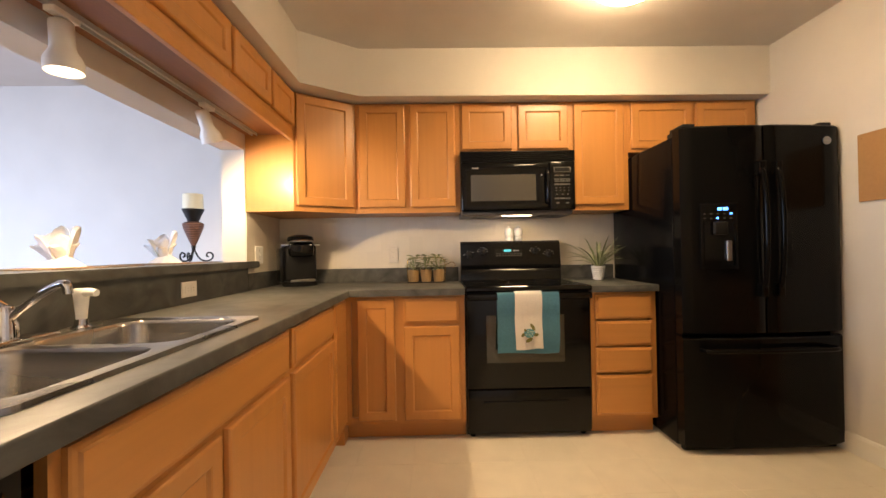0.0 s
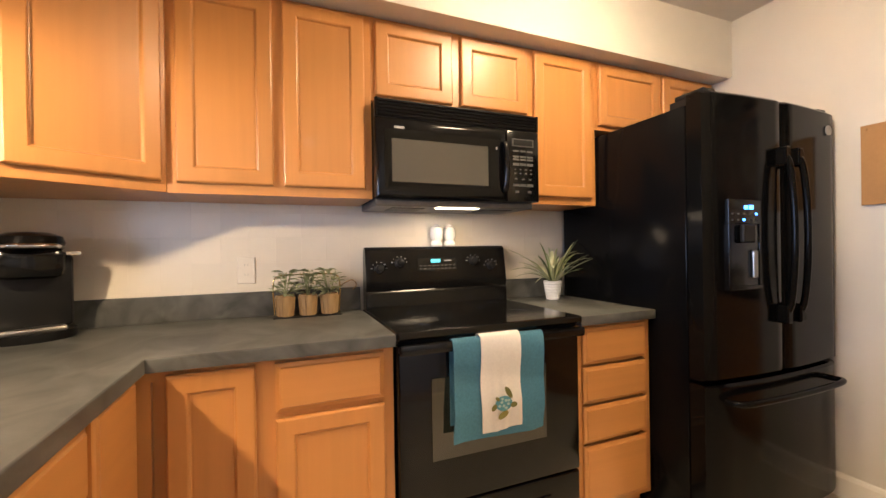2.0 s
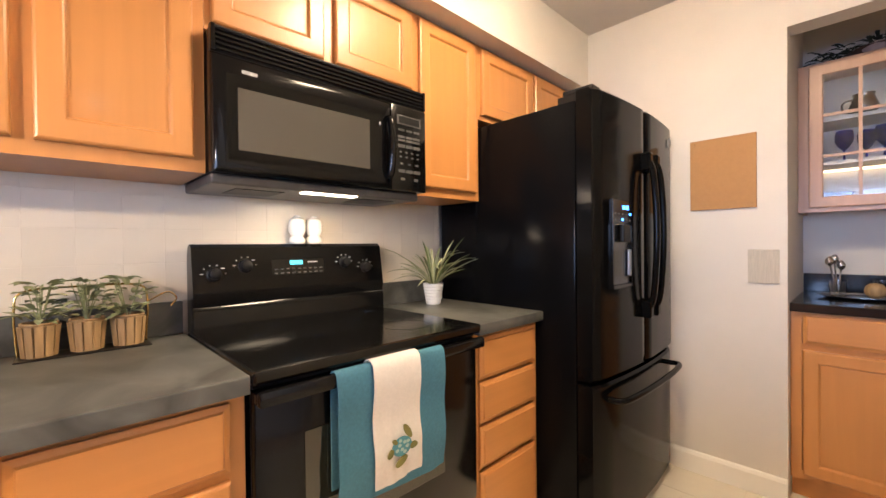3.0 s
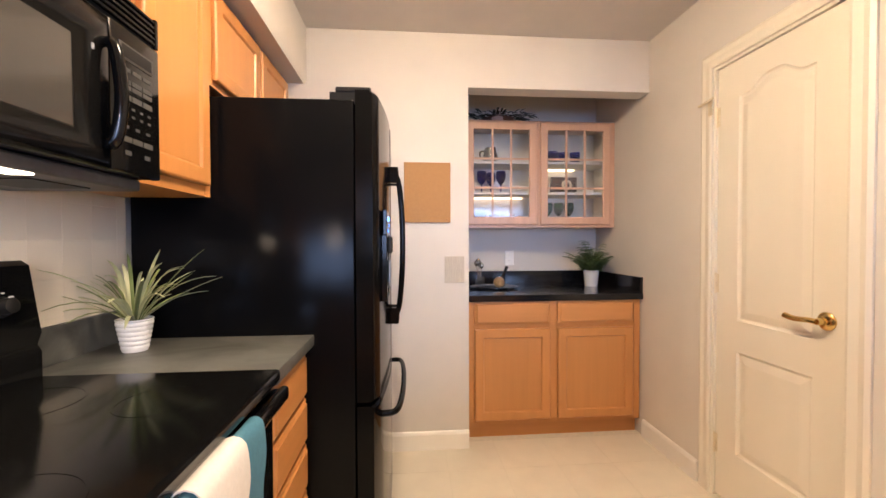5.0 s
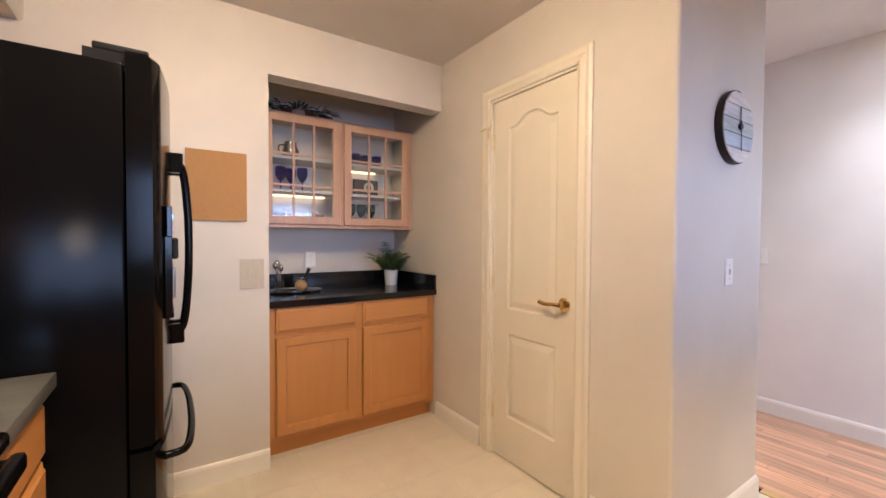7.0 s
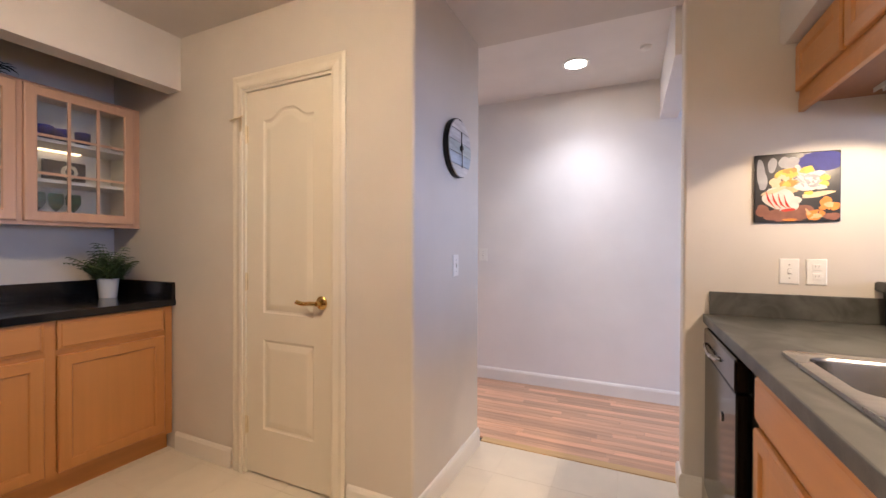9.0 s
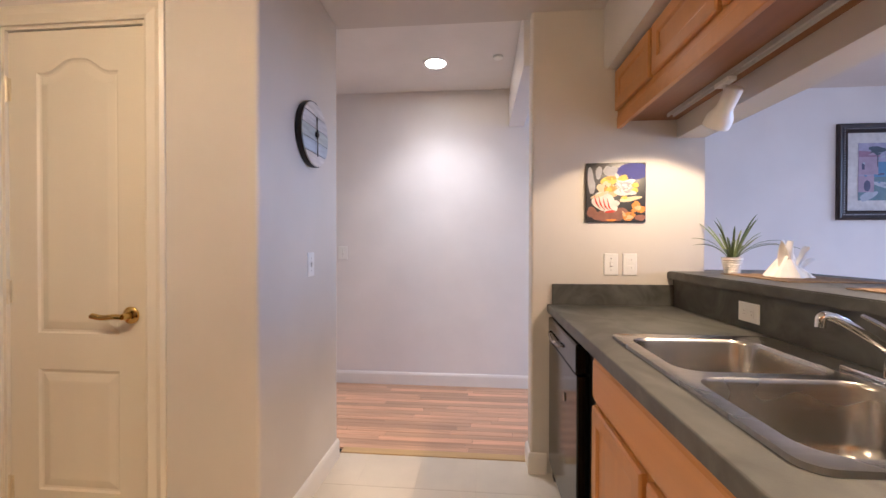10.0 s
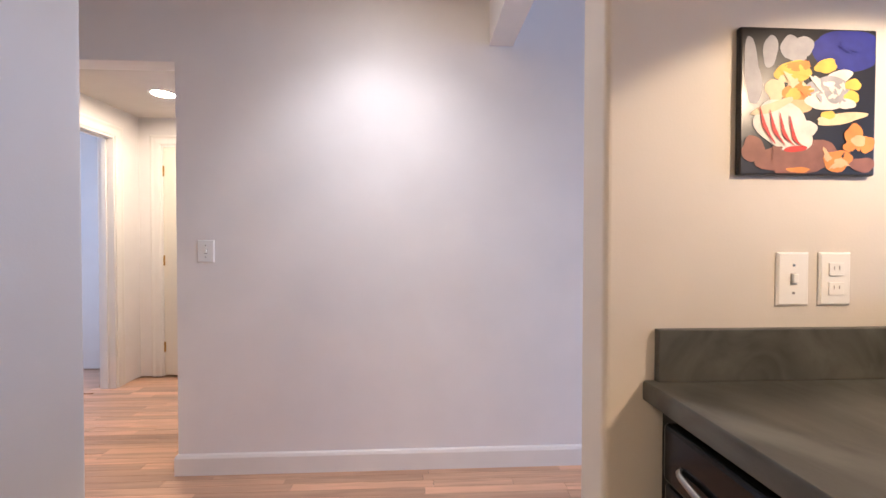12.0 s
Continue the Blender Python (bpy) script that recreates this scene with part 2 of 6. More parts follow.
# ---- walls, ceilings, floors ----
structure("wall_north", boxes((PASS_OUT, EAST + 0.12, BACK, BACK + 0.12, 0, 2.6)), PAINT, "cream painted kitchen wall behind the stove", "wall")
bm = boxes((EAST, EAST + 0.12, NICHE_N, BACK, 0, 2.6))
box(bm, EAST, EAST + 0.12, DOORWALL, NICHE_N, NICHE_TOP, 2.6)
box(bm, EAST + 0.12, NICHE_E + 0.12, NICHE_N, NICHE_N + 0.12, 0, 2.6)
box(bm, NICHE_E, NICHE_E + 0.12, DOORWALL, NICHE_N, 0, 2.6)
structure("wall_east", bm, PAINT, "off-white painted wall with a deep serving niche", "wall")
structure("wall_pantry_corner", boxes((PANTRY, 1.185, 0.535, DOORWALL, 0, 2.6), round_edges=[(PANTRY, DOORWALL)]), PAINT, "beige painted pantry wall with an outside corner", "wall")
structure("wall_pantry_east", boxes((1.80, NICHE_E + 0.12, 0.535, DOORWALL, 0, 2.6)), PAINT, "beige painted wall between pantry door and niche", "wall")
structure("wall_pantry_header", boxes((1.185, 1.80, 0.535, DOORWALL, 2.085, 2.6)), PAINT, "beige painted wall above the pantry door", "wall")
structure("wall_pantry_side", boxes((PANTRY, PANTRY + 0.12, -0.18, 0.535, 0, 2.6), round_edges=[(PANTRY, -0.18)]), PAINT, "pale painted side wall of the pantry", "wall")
structure("wall_closet_back", boxes((PANTRY + 0.12, NICHE_E + 0.12, -0.18, -0.05, 0, 2.6)), LIT_PAINT, "painted wall along the hall", "wall")
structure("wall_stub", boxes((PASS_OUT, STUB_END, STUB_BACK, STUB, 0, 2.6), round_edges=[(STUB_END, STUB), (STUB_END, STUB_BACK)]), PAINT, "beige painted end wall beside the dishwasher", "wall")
bm = boxes((-4.0, 1.29, HALL - 0.12, HALL, 0, 2.6), (DINING_W, -5.3, HALL - 0.12, HALL, 0, 2.6), (-5.3, -4.0, HALL - 0.12, HALL, 0, 0.4), (-5.3, -4.0, HALL - 0.12, HALL, 2.3, 2.6))
box(bm, 1.29, NICHE_E + 0.2, HALL - 0.12, HALL, 2.127, 2.6)
structure("wall_south", bm, LIT_PAINT, "pale grey painted hall and dining wall", "wall")
structure("beam", boxes((-0.45, -0.325, HALL, STUB_BACK, 2.25, 2.6)), LIT_PAINT, "white painted header beam over the hall opening", "beam")
bm = boxes((PASS_OUT, PASS_IN, STUB, 2.59, 0, 1.055))
box(bm, PASS_OUT, PASS_IN, 2.59, BACK, 0, 2.6)
box(bm, PASS_OUT, PASS_IN, STUB, 2.59, 1.79, 2.6)
structure("wall_west", bm, PAINT, "painted half wall with a wide pass-through", "wall")
# dining room beyond the pass-through
bm = boxes((DINING_W, PASS_OUT, DINING_N, DINING_N + 0.12, 0, 2.6))
box(bm, PASS_OUT - 0.12, PASS_OUT, BACK + 0.12, DINING_N, 0, 2.6)
structure("wall_dining_north", bm, PAINT, "pale painted dining room wall in daylight", "wall")
bm = boxes((DINING_W - 0.12, DINING_W, HALL, -0.95, 0, 2.6))
box(bm, DINING_W - 0.12, DINING_W, 2.75, DINING_N, 0, 2.6)
box(bm, DINING_W - 0.12, DINING_W, -0.95, 2.75, 0, 0.3)
box(bm, DINING_W - 0.12, DINING_W, -0.95, 2.75, 2.4, 2.6)
structure("wall_dining_west", bm, PAINT, "pale painted dining room wall with a wide window", "wall")
# side hallway beyond the hall opening
bm = boxes((2.55, 2.67, -1.97, HALL - 0.12, 0, 2.6))
box(bm, 2.55, 2.67, -3.15, -2.74, 0, 2.6)
box(bm, 2.55, 2.67, -2.74, -1.97, 2.07, 2.6)
box(bm, 2.67, NICHE_E + 0.2, HALL - 0.24, HALL - 0.12, 0, 2.6)
box(bm, NICHE_E, NICHE_E + 0.2, HALL, -0.165, 0, 2.6)
structure("wall_hallway_east", bm, LIT_PAINT, "white painted hallway wall with a doorway", "wall")
bm = boxes((2.36, 2.55, -3.15, -3.03, 0, 2.6))
box(bm, 0.6, 1.60, -3.15, -3.03, 0, 2.6)
box(bm, 1.60, 2.36, -3.15, -3.03, 2.07, 2.6)
box(bm, 0.6, 0.72, -3.03, HALL - 0.12, 0, 2.6)
structure("wall_hallway_end", bm, LIT_PAINT, "painted hallway end wall with a doorway", "wall")
structure("wall_bedroom", boxes((2.67, 4.6, -1.79, -1.67, 0, 2.6), (4.6, 4.72, -3.4, -1.67, 0, 2.6), (2.67, 4.6, -3.4, -3.28, 0, 2.6), (1.4, 2.67, -4.3, -4.18, 0, 2.6), (1.38, 1.5, -4.18, -3.15, 0, 2.6), (2.55, 2.67, -4.18, -3.15, 0, 2.6)), PAINT, "pale painted walls of the rooms off the hallway", "wall")
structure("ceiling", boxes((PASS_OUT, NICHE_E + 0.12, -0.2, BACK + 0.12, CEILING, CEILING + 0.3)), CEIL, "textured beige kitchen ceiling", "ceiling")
structure("ceiling_hall", boxes((PASS_OUT, NICHE_E + 0.2, HALL - 0.12, -0.2, HALL_CEILING, HALL_CEILING + 0.2)), LIT_CEIL, "textured pale hall ceiling", "ceiling")
structure("ceiling_dining", boxes((DINING_W - 0.12, PASS_OUT, HALL - 0.12, DINING_N + 0.12, 2.50, 2.7)), CEIL, "textured pale dining room ceiling", "ceiling")
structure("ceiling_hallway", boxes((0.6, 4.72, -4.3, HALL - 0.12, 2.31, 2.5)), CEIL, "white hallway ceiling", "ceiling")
structure("floor_hallway", boxes((0.6, 4.72, -4.3, HALL, -0.1, -0.012), (PANTRY, NICHE_E + 0.2, HALL, -0.165, -0.1, -0.012), (DINING_W - 0.12, PANTRY, HALL - 0.12, -0.235, -0.1, -0.012), (DINING_W - 0.12, PASS_OUT, -0.235, DINING_N + 0.12, -0.1, -0.012)), PLANK, "oak subfloor below the planks", "floor")

# soffit above the wall cabinets, with a slanted corner
bm = bmesh.new()
outline = [(PASS_IN, STUB), (-0.73, STUB), (-0.73, 2.49), (-0.405, 2.72), (EAST, 2.72), (EAST, BACK), (PASS_IN, BACK)]
low = [bm.verts.new((x, y, SOFFIT)) for x, y in outline]
top = [bm.verts.new((x, y, CEILING)) for x, y in outline]
for i in range(len(outline)):
    k = (i + 1) % len(outline)
    bm.faces.new((low[i], low[k], top[k], top[i]))
bm.faces.new(low[::-1])
bm.faces.new(top)
front = [e for e in bm.edges if e.verts[0] in low[1:5] and e.verts[1] in low[1:5]]
bmesh.ops.bevel(bm, geom=front, offset=0.018, segments=4, affect="EDGES", profile=0.5)
structure("soffit", bm, PAINT, "cream painted soffit with rounded lower edge", "soffit", smooth=True)


# ---- baseboards and casings ----
def baseboard(points, height=0.11):
    """A board along a line of points, standing out to the left of the way."""
    bm = bmesh.new()
    prof = [(0.0, 0.0), (0.014, 0.0), (0.014, height - 0.02), (0.009, height - 0.006), (0.003, height), (0.0, height)]
    pts = [Vector((x, y, 0)) for x, y in points]
    rows = []
    for i, p in enumerate(pts):
        into = (p - pts[i - 1]).normalized() if i else (pts[1] - p).normalized()
        out = (pts[i + 1] - p).normalized() if i + 1 < len(pts) else into
        n1, n2 = Vector((-into.y, into.x, 0)), Vector((-out.y, out.x, 0))
        n = (n1 + n2) / (1 + n1.dot(n2))
        rows.append([bm.verts.new(p + n * a + Vector((0, 0, z))) for a, z in prof])
    for a, b in zip(rows, rows[1:]):
        for k in range(len(prof) - 1):
            bm.faces.new((a[k], b[k], b[k + 1], a[k + 1]))
    for r in (rows[0], rows[-1]):
        bm.faces.new(r)
    return structure("baseboard", bm, TRIM, "cream painted wooden baseboard", "baseboard")


baseboard([(EAST, NICHE_N), (EAST, 3.12)])
baseboard([(1.89, DOORWALL), (2.38, DOORWALL)])
baseboard([(PANTRY, -0.18), (PANTRY, DOORWALL), (1.095, DOORWALL)])
baseboard([(DINING_W, HALL), (1.29, HALL), (1.29, HALL - 0.12)], 0.108)
baseboard([(-0.40, STUB_BACK), (STUB_END, STUB_BACK), (STUB_END, STUB), (-0.44, STUB)][::-1])


def casing(name, x0, x1, z, m, width=0.09, jamb=0.12, mat=TRIM):
    """Trim round a doorway in the x-z plane that faces -y, with the jamb behind it."""
    frame_ob = tagged(new(name), "cream painted wooden door casing", "door casing", "", "structure")
    frame_ob.matrix_world = m
    prof = [(0, 0.001), (0, 0.014), (0.012, 0.018), (width - 0.035, 0.012), (width - 0.015, 0.016), (width, 0.010), (width, 0.001)]
    bm = bmesh.new()
    rows = []
    for px, pz, sx, sz in ((x0, 0.0, -1, 0), (x0, z, -1, 1), (x1, z, 1, 1), (x1, 0.0, 1, 0)):
        rows.append([bm.verts.new((px + sx * a, -d, pz + sz * a)) for a, d in prof])
    for a, b in zip(rows, rows[1:]):
        for k in range(len(prof) - 1):
            bm.faces.new((a[k], b[k], b[k + 1], a[k + 1]))
    part("trim", bm, mat, frame_ob)
    bm = boxes((x0 - 0.002, x0 + 0.014, -0.004, jamb, 0, z), (x1 - 0.014, x1 + 0.002, -0.004, jamb, 0, z), (x0 + 0.014, x1 - 0.014, -0.004, jamb, z - 0.014, z + 0.002))
    box(bm, x0 + 0.014, x0 + 0.026, 0.05, 0.085, 0, z - 0.014)
    box(bm, x1 - 0.026, x1 - 0.014, 0.05, 0.085, 0, z - 0.014)
    box(bm, x0 + 0.014, x1 - 0.014, 0.05, 0.085, z - 0.026, z - 0.014)
    part("jamb", bm, mat, frame_ob)
    return frame_ob


FACE_N = Matrix.Rotation(math.pi, 4, "Z")
casing("casing_pantry", -1.80, -1.185, 2.085, Matrix.Translation((0, DOORWALL, 0)) @ FACE_N, 0.076, mat=DOOR)
casing("casing_hallway_east", 1.97, 2.74, 2.07, Matrix.Translation((2.55, 0, 0)) @ Matrix.Rotation(-math.pi / 2, 4, "Z"))
casing("casing_hallway_end", -2.36, -1.60, 2.07, Matrix.Translation((0, -3.03, 0)) @ FACE_N)

# ---- cabinets ----
DOOR_EDGE = [(0, 0.001), (0, 0.014), (0.003, 0.018), (0.007, 0.020), (0.050, 0.020), (0.054, 0.018), (0.058, 0.011), (0.062, 0.010)]
DRAWER_EDGE = [(0, 0.001), (0, 0.011), (0.004, 0.013), (0.012, 0.015), (0.016, 0.020)]


def cabinet_door(parent, x, z, w, h):
    d = part("door", rings_panel(bmesh.new(), w, h, DOOR_EDGE, x, z, cap=False), WOOD, parent)
    part("panel", rings_panel(bmesh.new(), w - 0.122, h - 0.122, [(0, 0.004), (0, 0.0102), (0.004, 0.0108)], x + 0.061, z + 0.061), WOOD, d)
    return d


def drawer_front(parent, x, z, w, h):
    return part("drawer_front", rings_panel(bmesh.new(), w, h, DRAWER_EDGE, x, z), WOOD_H, parent)


def cabinet(name, m, w, z0, z1, depth, doors=(), drawers=(), label="", toe=0.0, stiles=(), rails=(), body_top=None):
    """A framed cabinet: x along its width, front towards -y at y = 0. Rows of doors and drawers: x, z, width, height."""
    c = thing(name, m, label, "cabinet", "maple kitchen cabinets")
    part("body", boxes((0.001, w - 0.001, 0.02, depth, z0, body_top or z1)), WOOD, c)
    bm = boxes((0, 0.04, 0, 0.0195, z0, z1), (w - 0.04, w, 0, 0.0195, z0, z1), (0.04, w - 0.04, 0.0005, 0.0195, z0, z0 + 0.04), (0.04, w - 0.04, 0.0005, 0.0195, z1 - 0.035, z1))
    for x in stiles:
        box(bm, x - 0.022, x + 0.022, 0.0005, 0.0195, z0 + 0.04, z1 - 0.035)
    for z in rails:
        box(bm, 0.04, w - 0.04, 0.001, 0.0195, z - 0.018, z + 0.018)
    part("face_frame", bm, WOOD, c)
    if toe:
        part("toe_kick", boxes((0, w, toe, toe + 0.018, 0.0, z0)), WOOD_H, c, "recessed brown toe board")
    for row in doors:
        cabinet_door(c, *row)
    for row in drawers:
        drawer_front(c, *row)
    return c


CAB, BASE = 2.83, 2.515
LEFT = Matrix.Rotation(math.pi / 2, 4, "Z")
RIGHT = Matrix.Rotation(-math.pi / 2, 4, "Z")
# base cabinets, back run
cabinet("corner_base_cabinet", pose(-0.477, BASE, 0), 0.322, 0.10, 0.874, 0.60, doors=[(0.077, 0.125, 0.226, 0.73)], label="honey maple corner base cabinet with a narrow door", toe=0.06)
cabinet("base_cabinet", pose(-0.155, BASE, 0), 0.404, 0.10, 0.874, 0.60, doors=[(0.035, 0.125, 0.335, 0.562)], drawers=[(0.035, 0.706, 0.335, 0.15)], rails=[0.697], label="honey maple base cabinet with drawer above a door", toe=0.06)
cabinet("drawer_cabinet", pose(1.018, BASE, 0), 0.402, 0.10, 0.874, 0.60, drawers=[(0.026, 0.125, 0.348, 0.245), (0.026, 0.385, 0.348, 0.15), (0.026, 0.547, 0.348, 0.15), (0.026, 0.709, 0.348, 0.15)], label="honey maple base cabinet with four drawers", toe=0.06)
# base cabinets, sink run, facing the room from the west
FX = -0.478
cabinet("sink_base_cabinet", Matrix.Translation((FX, 0.655, 0)) @ LEFT, 0.92, 0.10, 0.874, 0.60, doors=[(0.02, 0.125, 0.415, 0.562), (0.47, 0.125, 0.435, 0.562)], drawers=[(0.02, 0.706, 0.885, 0.15)], rails=[0.697], stiles=[0.45], body_top=0.735, label="honey maple sink cabinet with two doors and a false front", toe=0.06)
cabinet("base_cabinet", Matrix.Translation((FX, 1.575, 0)) @ LEFT, 0.64, 0.10, 0.874, 0.60, doors=[(0.025, 0.125, 0.60, 0.562)], drawers=[(0.025, 0.706, 0.60, 0.15)], rails=[0.697], label="honey maple base cabinet with drawer above a wide door", toe=0.06)
cabinet("corner_filler_cabinet", Matrix.Translation((FX, 2.215, 0)) @ LEFT, 0.285, 0.10, 0.874, 0.55, drawers=[(0.012, 0.125, 0.26, 0.74)], label="plain maple corner panel of the base run", toe=0.06)
single("corner_toe_block", boxes((-0.56, -0.477, 2.47, 2.62, 0.0, 0.0995)), WOOD_H, pose(0, 0, 0), "brown toe block in the corner below the base cabinets", "toe board")
# wall cabinets, back run
UH = 2.155
cabinet("wall_cabinet", pose(-0.46, CAB, 0), 0.715, 1.405, UH, 0.299, doors=[(0.03, 1.442, 0.312, 0.70), (0.376, 1.442, 0.31, 0.70)], stiles=[0.359], label="honey maple wall cabinet with two doors")
cabinet("wall_cabinet_over_microwave", pose(0.256, CAB, 0), 0.775, 1.812, UH, 0.299, doors=[(0.015, 1.83, 0.345, 0.31), (0.402, 1.83, 0.345, 0.31)], stiles=[0.381], label="short maple wall cabinet above the microwave")
cabinet("narrow_wall_cabinet", pose(1.032, CAB, 0), 0.39, 1.405, UH, 0.299, doors=[(0.012, 1.442, 0.345, 0.70)], label="honey maple wall cabinet with one narrow door")
cabinet("wall_cabinet_over_fridge", pose(1.423, CAB, 0), 0.90, 1.80, UH, 0.299, doors=[(0.018, 1.822, 0.43, 0.318), (0.475, 1.822, 0.40, 0.318)], stiles=[0.461], label="short maple wall cabinet above the refrigerator")
# slanted corner wall cabinet
c = thing("corner_wall_cabinet", pose(0, 0, 0), "honey maple corner wall cabinet with a slanted door", "cabinet", "maple kitchen cabinets")
corner = [(PASS_IN + 0.001, 2.60), (-0.80, 2.60), (-0.461, 2.828), (-0.461, BACK - 0.001), (PASS_IN + 0.001, BACK - 0.001)]
bm = bmesh.new()
low, top = ([bm.verts.new((x, y, z)) for x, y in corner] for z in (1.405, UH))
for i in range(5):
    bm.faces.new((low[i], low[(i + 1) % 5], top[(i + 1) % 5], top[i]))
bm.faces.new(low[::-1])
bm.faces.new(top)
bmesh.ops.bevel(bm, geom=[e for e in bm.edges], offset=0.002, segments=1, affect="EDGES")
part("body", bm, WOOD, c)
ang = math.atan2(0.228, 0.339)
d = part("door", rings_panel(bmesh.new(), 0.375, 0.70, DOOR_EDGE, 0.016, 1.442, cap=False), WOOD, c)
d.matrix_basis = Matrix.Translation((-0.80, 2.598, 0)) @ Matrix.Rotation(ang, 4, "Z")
part("panel", rings_panel(bmesh.new(), 0.375 - 0.122, 0.70 - 0.122, [(0, 0.004), (0, 0.0102), (0.004, 0.0108)], 0.077, 1.503), WOOD, d)
# wall cabinets above the pass-through
UX, UB = -0.80, 1.845
rows = [(-0.122, 0.45), (0.328, 0.485), (0.813, 0.507), (1.32, 0.507), (1.827, 0.42), (2.247, 0.352)]
for y, w in rows:
    cabinet("pass_through_cabinet", Matrix.Translation((UX, y, 0)) @ LEFT, w - 0.001, 1.905, UH, 0.298, doors=[(0.012, 1.935, w - 0.026, 0.205)], label="low maple wall cabinet above the pass-through")
c = thing("cabinet_valance", pose(0, 0, 0), "maple valance with rail and panel below the wall cabinets", "valance")
part("rail", boxes((UX - 0.02, UX + 0.004, -0.123, 2.598, UB, 1.905), bevel=0.004), WOOD_H, c)
# the panel's dark tone carries the shade below the cabinets
part("underside", boxes((PASS_IN + 0.002, UX - 0.022, -0.123, 2.598, 1.885, 1.9045)), SHADED_WOOD, c, "brown underside with its shade put into the colour")

# ---- worktops ----
TOP0, TOP1 = 0.874, 0.914
w = thing("worktop", pose(0, 0, 0), "dark grey-green slate laminate worktop, worn at its edge", "worktop")
bm = bmesh.new()
ring = [bm.verts.new((x, y, TOP1)) for x, y in ((-1.098, -0.123), (-0.440, -0.123), (-0.440, 2.478), (0.250, 2.478), (0.250, 3.128), (-1.098, 3.128))]
hole = [bm.verts.new((x, y, TOP1)) for x, y in ((-0.99, 0.64), (-0.55, 0.64), (-0.55, 1.47), (-0.99, 1.47))]
edges = [bm.edges.new((l[i], l[(i + 1) % len(l)])) for l in (ring, hole) for i in range(len(l))]
bmesh.ops.triangle_fill(bm, use_beauty=True, edges=edges)
made = bmesh.ops.extrude_face_region(bm, geom=bm.faces[:])["geom"]
for v in made:
    if isinstance(v, bmesh.types.BMVert):
        v.co.z = TOP0
front = [e for e in bm.edges if all(v in ring[1:4] for v in e.verts)]
bmesh.ops.bevel(bm, geom=front, offset=0.005, segments=3, affect="EDGES", profile=0.5)
part("slab", bm, COUNTER, w, smooth=True)
part("backsplash", boxes((-1.083, 0.250, 3.110, 3.1285, TOP1, 1.02), bevel=0.002), COUNTER, w)
part("backsplash", boxes((-1.0985, -1.083, 2.592, 3.1285, TOP1, 1.02), bevel=0.002), COUNTER, w)
part("backsplash", boxes((-1.083, -0.465, -0.1245, -0.106, TOP1, 1.025), bevel=0.002), COUNTER, w)
part("bar_facing", boxes((-1.099, -1.084, -0.1235, 2.591, TOP1, 1.055)), COUNTER, w)
w = thing("worktop_beside_stove", pose(0, 0, 0), "short slate laminate worktop between stove and refrigerator", "worktop")
part("slab", boxes((1.018, 1.428, 2.480, 3.128, TOP0, TOP1), bevel=0.004), COUNTER, w, smooth=True)
part("backsplash", boxes((1.018, 1.428, 3.110, 3.1285, TOP1, 1.02), bevel=0.002), COUNTER, w)
bm = bmesh.new()
plan = [(-1.68, -0.30), (-1.244, -0.30), (-1.244, -0.122), (-1.056, -0.122), (-1.056, 2.69), (-1.0905, 2.69), (-1.0905, 2.586), (-1.244, 2.586), (-1.244, 2.98), (-1.68, 2.98)]
low, top = ([bm.verts.new((x, y, z)) for x, y in plan] for z in (1.0555, 1.096))
for i in range(len(plan)):
    k = (i + 1) % len(plan)
    bm.faces.new((low[i], low[k], top[k], top[i]))
bm.faces.new(low[::-1])
bm.faces.new(top)
bmesh.ops.bevel(bm, geom=[e for e in bm.edges if abs(e.verts[0].co.z - e.verts[1].co.z) < 0.001], offset=0.004, segments=2, affect="EDGES")
bar = thing("bar_top", pose(0, 0, 0), "raised slate laminate bar top on the half wall", "bar top")
part("slab", bm, COUNTER, bar)
part("support_rail", boxes((PASS_IN + 0.0008, PASS_IN + 0.0108, STUB + 0.003, 2.55, 1.030, 1.0555), bevel=0.002), COUNTER, bar)


# ---- sink ----
def rounded(x0, x1, y0, y1, r, z, n=6):
    out = []
    for cx, cy, a0 in ((x1 - r, y1 - r, 0), (x0 + r, y1 - r, 90), (x0 + r, y0 + r, 180), (x1 - r, y0 + r, 270)):
        for k in range(n + 1):
            a = radians(a0 + 90 * k / n)
            out.append((cx + r * math.cos(a), cy + r * math.sin(a), z))
    return out


def bridge(bm, loops):
    made = [[bm.verts.new(p) for p in l] for l in loops]
    for a, b in zip(made, made[1:]):
        for i in range(len(a)):
            k = (i + 1) % len(a)
            bm.faces.new((a[i], a[k], b[k], b[i]))
    return made


s = thing("sink", pose(0, 0, 0), "stainless steel double-bowl sink set into the worktop", "sink")
RIM = 0.921
bm = bmesh.new()
outer = bridge(bm, [rounded(-1.048, -0.528, 0.632, 1.492, 0.04, 0.9145), rounded(-1.046, -0.530, 0.634, 1.490, 0.04, RIM + 0.003), rounded(-1.036, -0.540, 0.644, 1.480, 0.04, RIM)])[-1]
bowls = [(-0.955, -0.572, 0.680, 1.045), (-0.955, -0.572, 1.085, 1.450)]
inner = [[bm.verts.new(p) for p in rounded(*b, 0.065, RIM)] for b in bowls]
edges = []
for loop in (outer, *inner):
    for i in range(len(loop)):
        e = bm.edges.get((loop[i], loop[(i + 1) % len(loop)])) or bm.edges.new((loop[i], loop[(i + 1) % len(loop)]))
        edges.append(e)
bmesh.ops.triangle_fill(bm, use_beauty=True, edges=edges)
part("rim", bm, STEEL, s, smooth=True)
